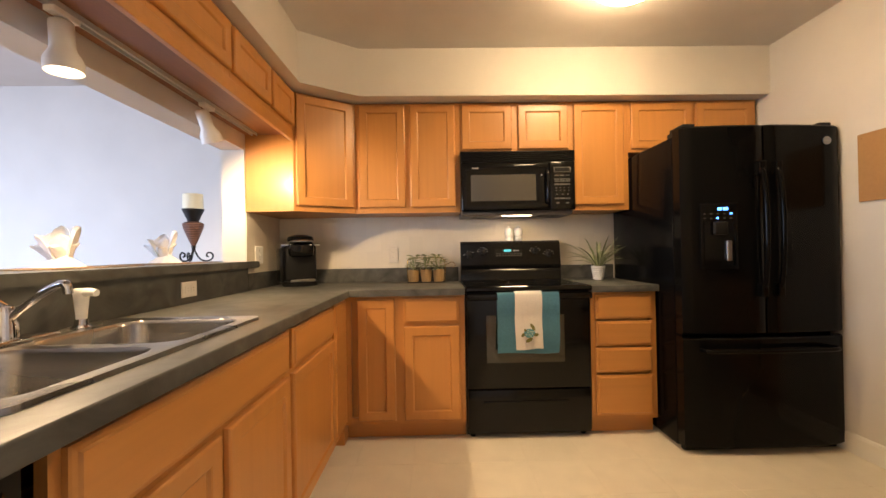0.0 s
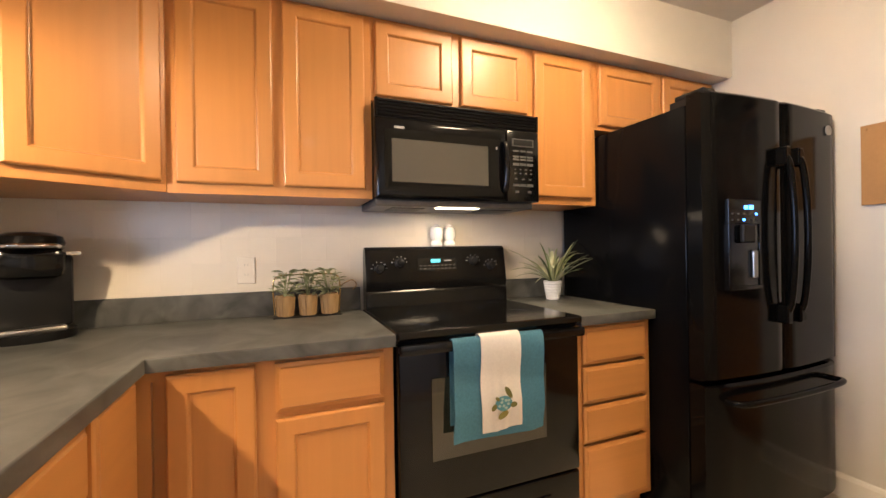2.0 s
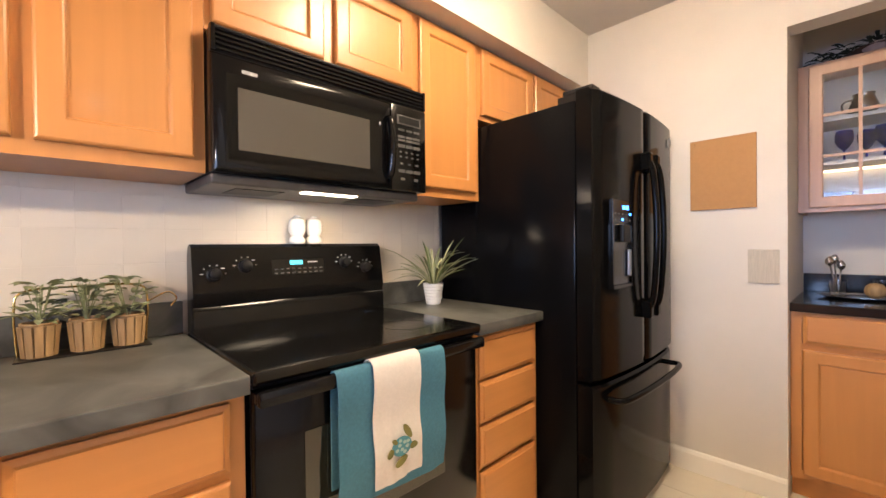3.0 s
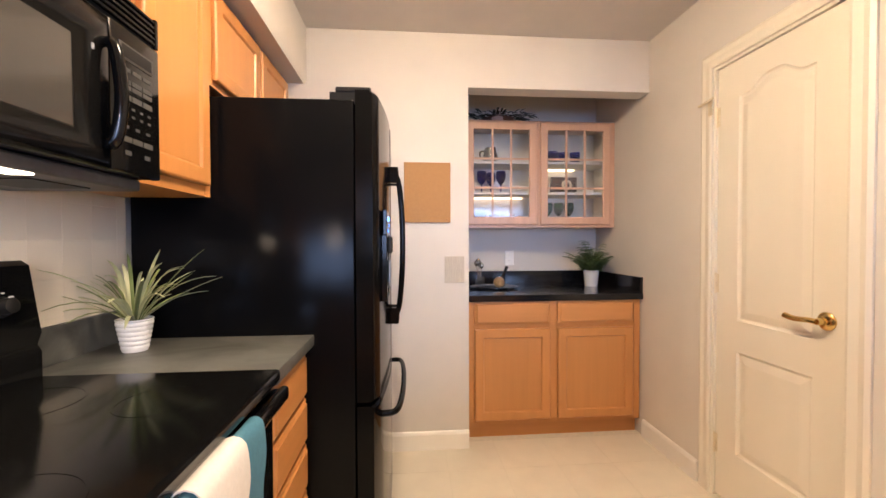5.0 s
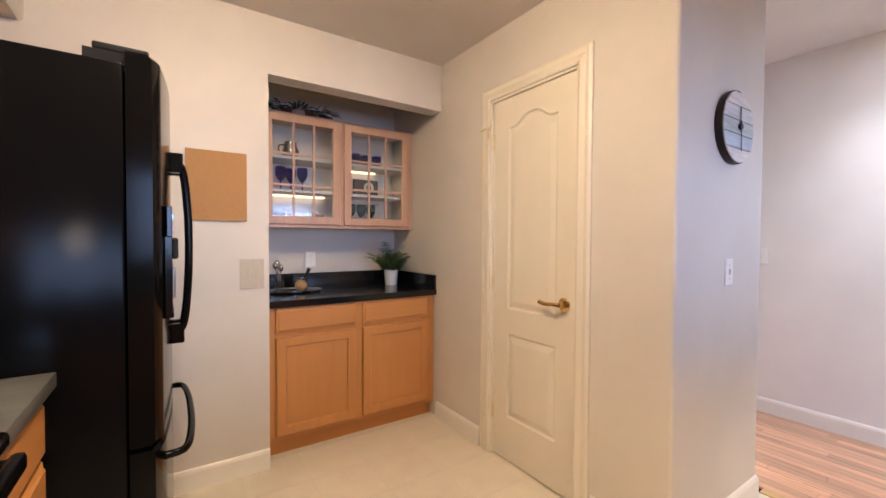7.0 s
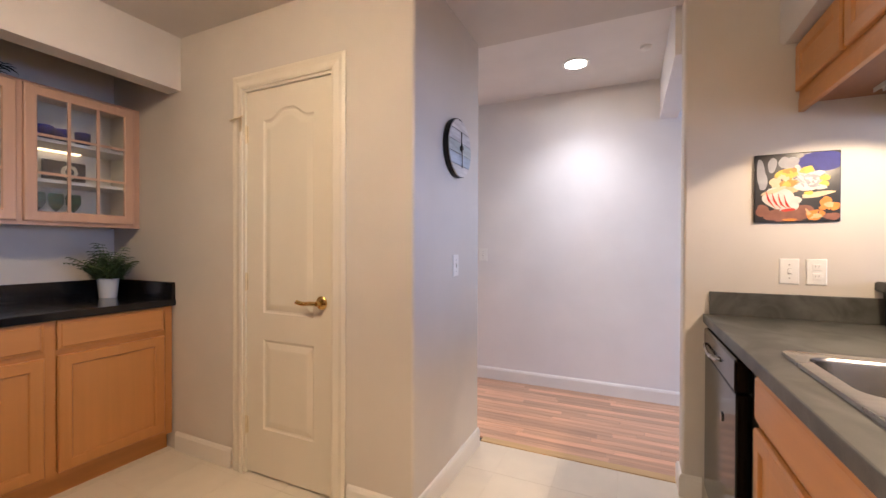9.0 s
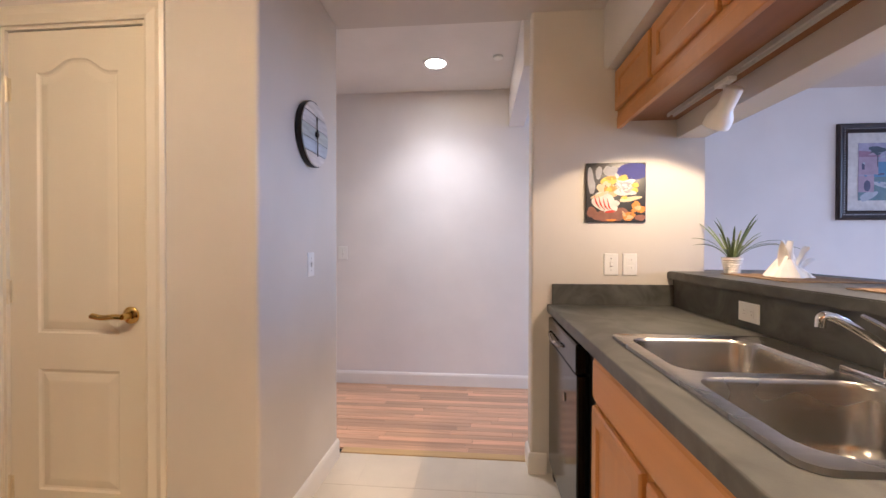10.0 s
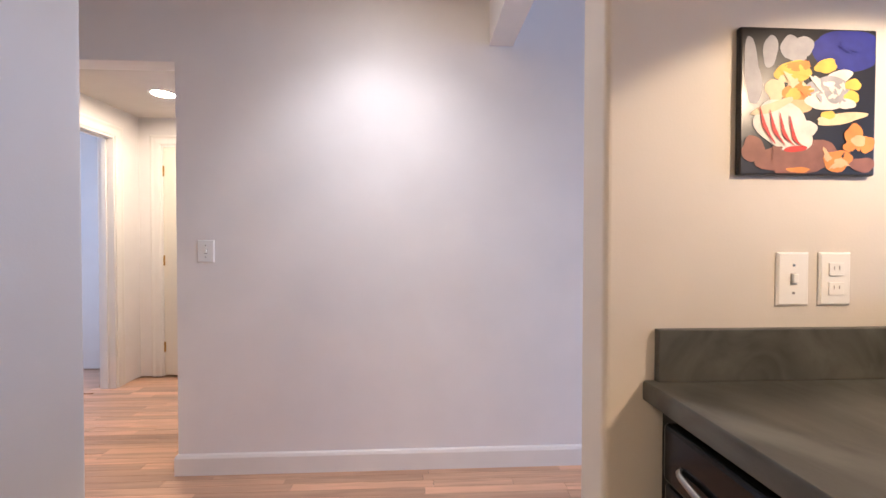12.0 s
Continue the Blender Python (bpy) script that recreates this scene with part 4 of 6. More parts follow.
def can_light(x, y, z, label, glow):
    l = thing("recessed_light", pose(x, y, z), label, "ceiling light", "recessed ceiling lights")
    part("trim_ring", lathe(bmesh.new(), [(0.098, 0.0), (0.098, -0.006), (0.078, -0.008), (0.072, -0.001)], 40, cap=False), WHITE, l, smooth=True)
    part("lens", lathe(bmesh.new(), [(0.073, -0.001), (0.06, -0.004), (0.02, -0.005)], 40), glow, l, "glowing lens", smooth=True)
    return l


can_light(0.25, -0.89, HALL_CEILING, "round recessed ceiling light, switched on", CAN)
can_light(1.95, -2.41, 2.31, "round recessed hallway light, switched on", CAN_WARM)
sm = thing("smoke_detector", pose(-0.205, -0.82, HALL_CEILING), "small white round ceiling sensor", "smoke detector")
part("body", lathe(bmesh.new(), [(0.035, 0), (0.034, -0.014), (0.022, -0.022), (0.004, -0.024)], 28), WHITE, sm, smooth=True)

# track lights below the wall cabinets
RAIL = material("silver_rail", (0.55, 0.55, 0.54), 0.35, vary=0.1, scale=(60, 4, 60))
tr = thing("light_track", pose(-1.02, 0, 1.885), "silver light track below the wall cabinets", "light track")
part("rail", boxes((-0.016, -0.012, -0.02, 2.56, -0.018, 0.0), (0.012, 0.016, -0.02, 2.56, -0.018, 0.0), (-0.012, 0.012, -0.02, 2.56, -0.006, 0.0)), RAIL, tr)


def track_head(y, aim):
    h = thing("track_light", pose(-1.02, y, 1.867) @ Matrix.Scale(0.9, 4), "white bell-shaped track light head, switched on", "track light", "track lights")
    part("adapter", boxes((-0.019, 0.019, -0.05, 0.05, -0.018, 0.002), bevel=0.004), WHITE, h)
    part("stem", tube(bmesh.new(), [(0, 0, -0.012), (0, 0, -0.075)], 0.008, 10), WHITE, h)
    part("knuckle", lathe(bmesh.new(), [(0.004, -0.082), (0.014, -0.078), (0.016, -0.066), (0.013, -0.054), (0.006, -0.05)], 18), WHITE, h, smooth=True)
    m = Matrix.Translation((0, 0, -0.115)) @ Vector(aim).normalized().to_track_quat("Z", "Y").to_matrix().to_4x4()
    bm = lathe(bmesh.new(), [(0.026, -0.088), (0.032, -0.084), (0.034, -0.078), (0.034, -0.002), (0.036, 0.010), (0.050, 0.036), (0.054, 0.048), (0.055, 0.082), (0.052, 0.082), (0.050, 0.048), (0.034, 0.016), (0.004, 0.014)], 32)
    bmesh.ops.transform(bm, matrix=m, verts=bm.verts)
    shade = part("shade", bm, WHITE, h, "white metal bell shade", smooth=True)
    bm = lathe(bmesh.new(), [(0.030, 0.018), (0.040, 0.045), (0.043, 0.060), (0.030, 0.068), (0.006, 0.070)], 24)
    bmesh.ops.transform(bm, matrix=m, verts=bm.verts)
    part("bulb", bm, LAMP, shade, "glowing bulb face", smooth=True)


for y, aim in ((0.43, (0.12, -0.85, -1)), (1.285, (0.04, 0.02, -1)), (2.045, (0.15, 0.45, -1))):
    track_head(y, aim)

# ---- small things ----
def disc(bm, pts, y0, y1):
    """A flat shape in the x-z plane with a little thickness."""
    a = [bm.verts.new((x, y0, z)) for x, z in pts]
    b = [bm.verts.new((x, y1, z)) for x, z in pts]
    bm.faces.new(a)
    bm.faces.new(b[::-1])
    n = len(pts)
    for i in range(n):
        bm.faces.new((a[i], a[(i + 1) % n], b[(i + 1) % n], b[i]))
    return bm


def oval(cx, cz, rx, rz, n=22, wob=0.0, turn=0.0):
    out = []
    for i in range(n):
        a = 2 * math.pi * i / n
        r = 1 + wob * math.sin(3 * a + cx * 90) + wob * 0.6 * math.sin(5 * a + cz * 70)
        x, z = rx * r * math.cos(a), rz * r * math.sin(a)
        out.append((cx + x * math.cos(turn) - z * math.sin(turn), cz + x * math.sin(turn) + z * math.cos(turn)))
    return out


def paint(name, color, rough=0.45):
    return material(name, color, rough, vary=0.18, scale=(25, 25, 25))


LEAF = material("spider_leaf", (0.27, 0.33, 0.115), 0.45, vary=0.35, scale=(30, 30, 8), random_tone=0.45)
PALE_LEAF = material("pale_leaf_stripe", (0.54, 0.56, 0.31), 0.45, vary=0.2, scale=(30, 30, 8), random_tone=0.3)
HERB = material("herb_leaf", (0.36, 0.385, 0.19), 0.5, vary=0.5, scale=(40, 40, 40))
FERN = material("fern_leaf", (0.12, 0.19, 0.06), 0.5, vary=0.5, scale=(40, 40, 40))
SOIL = material("potting_soil", (0.03, 0.022, 0.015), 0.9, vary=0.5, scale=(90, 90, 90), bump=0.6, bump_scale=120)
POT_WOOD = material("pale_wood_pot", (0.40, 0.25, 0.11), 0.6, vary=0.35, scale=(70, 70, 6))
IRON = material("dark_iron", (0.02, 0.017, 0.015), 0.45, 0.6, vary=0.3, scale=(30, 30, 30))


def blade(bm, base, heading, length, width, rise, droop, n=7):
    """One long leaf, folded along its middle and arching over."""
    d, s = Vector((math.cos(heading), math.sin(heading), 0)), Vector((-math.sin(heading), math.cos(heading), 0))
    rows = []
    for i in range(n + 1):
        t = i / n
        p = Vector(base) + d * length * (t * math.cos(rise) + 0.25 * droop * t * t) + Vector((0, 0, length * (t * math.sin(rise) - droop * t * t * 0.8)))
        w = width * (0.35 + 1.3 * t) * (1 - t) ** 0.6 + 0.0006
        rows.append([bm.verts.new(p + s * w + Vector((0, 0, w * 0.35))), bm.verts.new(p), bm.verts.new(p - s * w + Vector((0, 0, w * 0.35))), bm.verts.new(p - Vector((0, 0, 0.0009)))])
    for a, b in zip(rows, rows[1:]):
        for k in range(4):
            bm.faces.new((a[k], a[(k + 1) % 4], b[(k + 1) % 4], b[k]))
    bm.faces.new(rows[0])
    bm.faces.new(rows[-1][::-1])
    return bm


def ribbed_pot(parent, r=0.05, h=0.10):
    prof = [(r * 0.66, 0.0), (r * 0.70, 0.004)]
    for i in range(6):
        z, q = 0.006 + (h - 0.012) * i / 6, r * (0.70 + 0.28 * i / 6)
        prof += [(q, z), (q + 0.0028, z + h * 0.05), (q + 0.0028, z + h * 0.10), (q + 0.0004, z + h * 0.14)]
    prof += [(r, h - 0.004), (r, h), (r - 0.004, h), (r - 0.006, h - 0.012)]
    part("pot", lathe(bmesh.new(), prof, 36), CERAMIC, parent, "white ribbed ceramic pot", smooth=True)
    part("soil", lathe(bmesh.new(), [(r - 0.007, h - 0.02), (r - 0.008, h - 0.012), (0.01, h - 0.008)], 24), SOIL, parent)


def spider_plant(m, seed, label, count=36, size=0.27, pot=(0.05, 0.10), rise=(0.7, 1.4), green=1):
    p = thing("potted_plant", m, label, "plant", "grass-leaved potted plants")
    ribbed_pot(p, *pot)
    r = random.Random(seed)
    for i in range(count):
        a = 2.4 * i + r.uniform(-0.3, 0.3)
        steep = r.uniform(*rise)
        bm = blade(bmesh.new(), (0.012 * math.cos(a), 0.012 * math.sin(a), pot[1] - 0.012), a, size * r.uniform(0.65, 1.3), r.uniform(0.0055, 0.0100), steep, r.uniform(0.2, 0.75))
        part("leaf", bm, LEAF if i % 3 < green else PALE_LEAF, p, smooth=True)
    return p


spider_plant(pose(1.262, 2.985, TOP1), 3, "grass-leaved plant in a white ribbed pot beside the stove", count=48)
spider_plant(pose(-1.265, 0.065, 1.0962), 8, "grass-leaved plant in a white ribbed pot on the bar", count=26, size=0.23, pot=(0.044, 0.080), rise=(0.85, 1.45), green=3)

# three herb pots in a wire holder
holder = thing("wire_pot_holder", pose(0.008, 3.03, TOP1), "thin bronze wire holder for three herb pots", "pot holder")
part("tray", boxes((-0.14, 0.14, -0.043, 0.043, 0.0, 0.004), bevel=0.0015), IRON, holder)
part("wire", tube(bmesh.new(), curve_points([(-0.135, 0.03, 0.004), (-0.14, 0.03, 0.12), (-0.12, 0.03, 0.172), (0, 0.03, 0.178), (0.12, 0.03, 0.172), (0.14, 0.03, 0.12), (0.135, 0.03, 0.004)]), 0.003, 8), BRASS, holder, smooth=True)
part("loop", tube(bmesh.new(), curve_points([(0.14, 0.03, 0.12), (0.19, 0.03, 0.145), (0.215, 0.03, 0.125), (0.20, 0.03, 0.10)]), 0.0025, 8), BRASS, holder, smooth=True)
for i, x in enumerate((-0.085, 0.008, 0.098)):
    p = thing("herb_pot", pose(x, 3.03, TOP1 + 0.0042) @ Matrix.Diagonal((0.9, 0.9, 0.95, 1)), "small potted herb in a pale wooden stave cup", "plant", "three potted herbs")
    cup = part("cup", lathe(bmesh.new(), [(0.032, 0.0), (0.041, 0.088), (0.043, 0.09), (0.042, 0.094), (0.037, 0.094), (0.036, 0.08)], 20), POT_WOOD, p)
    for k in range(12):
        a = 2 * math.pi * k / 12
        bm = boxes((-0.0094, 0.0094, -0.0015, 0.0015, 0.002, 0.086), bevel=0.0008)
        bmesh.ops.transform(bm, matrix=Matrix.Rotation(a, 4, "Z") @ Matrix.Translation((0, -0.037, 0)) @ Matrix.Rotation(radians(5.5), 4, "X"), verts=bm.verts)
        part("stave", bm, POT_WOOD, cup)
    part("soil", lathe(bmesh.new(), [(0.036, 0.07), (0.036, 0.08), (0.005, 0.084)], 18), SOIL, p)
    r = random.Random(20 + i)
    bm = bmesh.new()
    for k in range(42):
        a, up = r.uniform(0, 6.28), r.uniform(0.2, 1.4)
        q = r.uniform(0.0, 0.045)
        base = (q * math.cos(a), q * math.sin(a) * 0.8, 0.09 + r.uniform(0, 0.115))
        blade(bm, base, a, r.uniform(0.03, 0.058), r.uniform(0.012, 0.02), up * 0.6, 0.4, 3)
    for k in range(9):
        a = r.uniform(0, 6.28)
        tube(bm, [(0, 0, 0.08), (0.02 * math.cos(a), 0.02 * math.sin(a), 0.14), (0.035 * math.cos(a), 0.03 * math.sin(a), 0.195)], 0.0014, 5)
    part("foliage", bm, HERB, p)

# coffee maker in the corner
cm = thing("coffee_maker", pose(-0.885, 2.955, TOP1, 0, 0, 28) @ Matrix.Diagonal((1.12, 1.08, 1.02, 1)), "black single-cup coffee maker with silver trim", "coffee maker")
part("base", lathe(bmesh.new(), [(0.105, 0.0), (0.108, 0.006), (0.108, 0.028), (0.10, 0.034)], 36), BLACK_MATT, cm, smooth=True)
bm = boxes((-0.10, 0.10, -0.02, 0.12, 0.03, 0.285), bevel=0.02)
part("body", bm, BLACK_MATT, cm, smooth=True)
part("water_tank", boxes((-0.128, -0.1005, -0.05, 0.11, 0.03, 0.26), bevel=0.01), BLACK_GLASS, cm, smooth=True)
part("brew_head", boxes((-0.075, 0.075, -0.085, 0.02, 0.20, 0.30), bevel=0.025, ), BLACK, cm, smooth=True)
part("drip_tray", boxes((-0.075, 0.075, -0.105, -0.015, 0.03, 0.048), bevel=0.008), STEEL, cm, "silver drip tray edge", smooth=True)
bm = lathe(bmesh.new(), [(0.072, 0.0), (0.082, 0.02), (0.075, 0.042), (0.045, 0.055), (0.01, 0.058)], 32, (0, -0.02, 0.295))
lid = part("lid", bm, BLACK, cm, smooth=True)
part("handle", tube(bmesh.new(), curve_points([(-0.068, -0.045, 0.300), (-0.05, -0.10, 0.305), (0, -0.118, 0.306), (0.05, -0.10, 0.305), (0.068, -0.045, 0.300)]), 0.008, 10), CHROME, lid, "chrome lid handle", smooth=True)
part("side_trim", boxes((-0.118, -0.078, -0.050, 0.02, 0.276, 0.2865)), CHROME, cm)
part("side_trim", boxes((0.078, 0.112, -0.050, 0.02, 0.276, 0.2865)), CHROME, cm)

# salt and pepper on the stove
for x in (0.632, 0.702):
    p = thing("shaker", pose(x, 3.085, 1.2065), "white ceramic salt or pepper shaker on the stove", "shaker", "pair of shakers")
    part("body", lathe(bmesh.new(), [(0.025, 0.0), (0.031, 0.008), (0.030, 0.02), (0.022, 0.03), (0.032, 0.05), (0.033, 0.075), (0.028, 0.095), (0.013, 0.105)], 26), CERAMIC, p, smooth=True)
    part("cap", lathe(bmesh.new(), [(0.013, 0.1045), (0.012, 0.110), (0.004, 0.113)], 18), CERAMIC, p, smooth=True)


# towels over the oven handle
def towel(name, x0, x1, z_front, z_back, mat, label, out, thick, seed):
    ob = thing(name, pose(0, 0, 0), label, "towel")
    r = random.Random(seed)
    hy, hz = 2.459, 0.868
    path = [(hy + 0.017 + out, z_back)] + [(hy + 0.017 + out, z_back + (hz - z_back) * k / 4) for k in range(1, 4)]
    path += [(hy + (0.0175 + out) * math.cos(a), hz + (0.0175 + out) * math.sin(a)) for a in (radians(v) for v in (0, 30, 60, 90, 120, 150, 180))]
    path += [(hy - 0.0175 - out - 0.004 * math.sin(k * 0.9), hz - (hz - z_front) * k / 12) for k in range(1, 13)]
    n = 18
    bm = bmesh.new()
    grid = []
    for i, (y, z) in enumerate(path):
        drop = max(0, i - 10) / 12
        row = []
        for k in range(n + 1):
            t = k / n
            x = x0 + (x1 - x0) * t + 0.006 * drop * math.sin(seed + 3 * drop)
            fold = drop * (0.006 * math.sin(9 * t + seed) + 0.003 * math.sin(21 * t + 2 * seed)) + 0.0022 * drop * math.sin(26 * drop + 5 * t + seed)
            row.append(bm.verts.new((x, y - max(0, fold) if i > 10 else y, z + 0.004 * drop * math.sin(5 * t + seed))))
        grid.append(row)
    for a, b in zip(grid, grid[1:]):
        for k in range(n):
            bm.faces.new((a[k], a[k + 1], b[k + 1], b[k]))
    bmesh.ops.recalc_face_normals(bm, faces=bm.faces)
    bmesh.ops.solidify(bm, geom=bm.faces[:], thickness=thick)
    part("cloth", bm, mat, ob, smooth=True)
    return ob


BLUE_TERRY = material("teal_terry", (0.065, 0.20, 0.29), 0.9, vary=0.14, scale=(120, 120, 120), bump=0.8, bump_scale=500)
WHITE_TERRY = material("white_terry", (0.78, 0.74, 0.68), 0.9, vary=0.06, scale=(120, 120, 120), bump=0.6, bump_scale=500)
towel("blue_towel", 0.440, 0.806, 0.528, 0.58, BLUE_TERRY, "teal blue terry towel hanging over the oven handle", 0.001, 0.004, 1)
wt = towel("white_towel", 0.542, 0.702, 0.552, 0.62, WHITE_TERRY, "white towel with an embroidered sea turtle on the oven handle", 0.009, 0.003, 4)
TEAL = paint("teal_thread", (0.10, 0.30, 0.36), 0.8)
OLIVE = paint("olive_thread", (0.20, 0.19, 0.05), 0.8)
ty = 2.416
tb = part("embroidery_shell", disc(bmesh.new(), oval(0.620, 0.650, 0.033, 0.026), ty, ty + 0.003), TEAL, wt, "teal embroidered shell")
for cx, cz, rx, rz, turn in ((0.660, 0.641, 0.014, 0.009, 0.1), (0.640, 0.686, 0.024, 0.009, 2.1), (0.618, 0.610, 0.022, 0.010, 0.5), (0.582, 0.640, 0.013, 0.008, 0.9), (0.596, 0.668, 0.009, 0.006, 2.4)):
    part("embroidery_limb", disc(bmesh.new(), oval(cx, cz, rx, rz, turn=turn), ty - 0.0005, ty + 0.003), OLIVE, wt, "olive embroidered flipper")
for cx, cz in ((0.611, 0.655), (0.628, 0.660), (0.619, 0.642), (0.637, 0.647), (0.602, 0.643), (0.613, 0.667), (0.628, 0.634), (0.640, 0.659)):
    part("embroidery_patch", disc(bmesh.new(), oval(cx, cz, 0.006, 0.005, 8), ty - 0.001, ty + 0.001), material("pale_teal_thread", (0.35, 0.5, 0.48), 0.8) if cx == 0.611 else bpy.data.materials["pale_teal_thread"], wt)


# outlets and switches
SLOT = material("shaded_slot", (0.36, 0.34, 0.31), 0.5)
ALMOND = material("almond_plastic", (0.76, 0.70, 0.59), 0.35, vary=0.03, scale=(9, 9, 9))


def plate(m, label, kind="outlet", w=0.072, h=0.116, mat=WHITE):
    p = thing("wall_plate", m, label, kind, "wall plates")
    part("cover", rings_panel(bmesh.new(), w, h, [(0, 0.0004), (0, 0.003), (0.004, 0.006)], -w / 2, -h / 2), mat, p)
    if kind == "outlet":
        for s in (-1, 1):
            c = part("socket", boxes((-0.017, 0.017, -0.0085, -0.0062, s * 0.021 - 0.014, s * 0.021 + 0.014), bevel=0.001), mat, p)
            for x in (-0.006, 0.006):
                part("slot", boxes((x - 0.001, x + 0.001, -0.0092, -0.0086, s * 0.021 - 0.001, s * 0.021 + 0.007)), SLOT, c)
    elif kind == "switch":
        part("rocker", boxes((-0.006, 0.006, -0.013, -0.0062, -0.008, 0.012), bevel=0.002), mat, p)
        part("slot", boxes((-0.007, 0.007, -0.0068, -0.0062, -0.013, 0.013)), SLOT, p)
    for z in (-0.03, 0.03):
        part("screw", lathe(bmesh.new(), [(0.003, -0.0072), (0.003, -0.0062)], 10, (0, 0, z), "y"), STEEL, p)
    return p


FACE_E, FACE_W = Matrix.Rotation(math.pi / 2, 4, "Z"), Matrix.Rotation(-math.pi / 2, 4, "Z")
LIE = Matrix.Rotation(math.pi / 2, 4, "Y")
plate(pose(-0.238, BACK - 0.0085, 1.115), "almond double outlet on the tiled backsplash", mat=ALMOND)
plate(Matrix.Translation((-1.0835, 0.48, 0.98)) @ FACE_E @ LIE, "white double outlet lying on its side in the bar face")
plate(Matrix.Translation((-1.0835, 1.985, 0.98)) @ FACE_E @ LIE, "white double outlet lying on its side in the bar face")
plate(Matrix.Translation((PASS_IN + 0.0085, 2.76, 1.135)) @ FACE_E, "white light switch on the tiled side wall", "switch", 0.116)
plate(Matrix.Translation((-0.77, STUB + 0.0003, 1.13)) @ FACE_N, "white light switch above the worktop", "switch")
plate(Matrix.Translation((-0.866, STUB + 0.0003, 1.13)) @ FACE_N, "white outlet above the worktop")
plate(Matrix.Translation((1.142, HALL + 0.0003, 1.16)) @ FACE_N, "white light switch on the hall wall", "switch", 0.085)
plate(Matrix.Translation((PANTRY - 0.0003, 0.19, 1.135)) @ FACE_W, "white light switch on the pantry side wall", "switch")
plate(Matrix.Translation((NICHE_E - 0.0003, 1.355, 1.115)) @ FACE_W, "white outlet on the niche wall")

# cork board and paper card on the east wall
CORK = material("cork", (0.40, 0.215, 0.085), 0.9, vary=0.05, scale=(60, 60, 60), bump=0.25, bump_scale=260)
c = thing("cork_board", Matrix.Translation((EAST - 0.0005, 2.165, 1.36)) @ FACE_W, "plain brown cork tile pinned to the wall", "cork board")
part("sheet", boxes((0.0, 0.275, -0.011, 0.0, 0.0, 0.355), bevel=0.002), CORK, c)
for x, z in ((0.02, 0.335), (0.255, 0.02)):
    part("pin", lathe(bmesh.new(), [(0.004, -0.016), (0.005, -0.0112)], 12, (x, 0, z), "y"), CORK, c)
VENT = material("beige_woven_card", (0.55, 0.50, 0.42), 0.8, vary=0.15, scale=(200, 200, 20))
c = thing("wall_vent_cover", Matrix.Translation((EAST - 0.0005, 1.925, 1.0)) @ FACE_W, "small beige ribbed cover plate on the wall", "cover plate")
part("plate", boxes((0.0, 0.118, -0.006, 0.0, 0.0, 0.16), bevel=0.001), VENT, c)
for k in range(14):
    part("rib", boxes((0.006 + 0.008 * k, 0.0095 + 0.008 * k, -0.0078, -0.0062, 0.004, 0.156)), VENT, c)

# painted tile on the end wall
art = thing("painted_tile_picture", Matrix.Translation((-0.637, STUB + 0.0005, 1.352)) @ FACE_N, "colourful glossy picture of a striped shell and flowers", "picture")
INK = material("glossy_black_paint", (0.012, 0.011, 0.012), 0.3, vary=0.2, scale=(20, 20, 20))
part("board", boxes((0.0, 0.305, -0.014, 0.0, 0.0, 0.312), bevel=0.004), INK, art)
shades = {n: material("glaze_" + n, c, 0.5, vary=0.22, scale=(30, 30, 30), spec=0.3) for n, c in dict(blue=(0.02, 0.025, 0.22), grey=(0.36, 0.36, 0.38), white=(0.75, 0.71, 0.64), cream=(0.72, 0.58, 0.36), yellow=(0.75, 0.50, 0.08), red=(0.62, 0.05, 0.03), brown=(0.28, 0.12, 0.08), orange=(0.75, 0.27, 0.05), peach=(0.76, 0.46, 0.24)).items()}
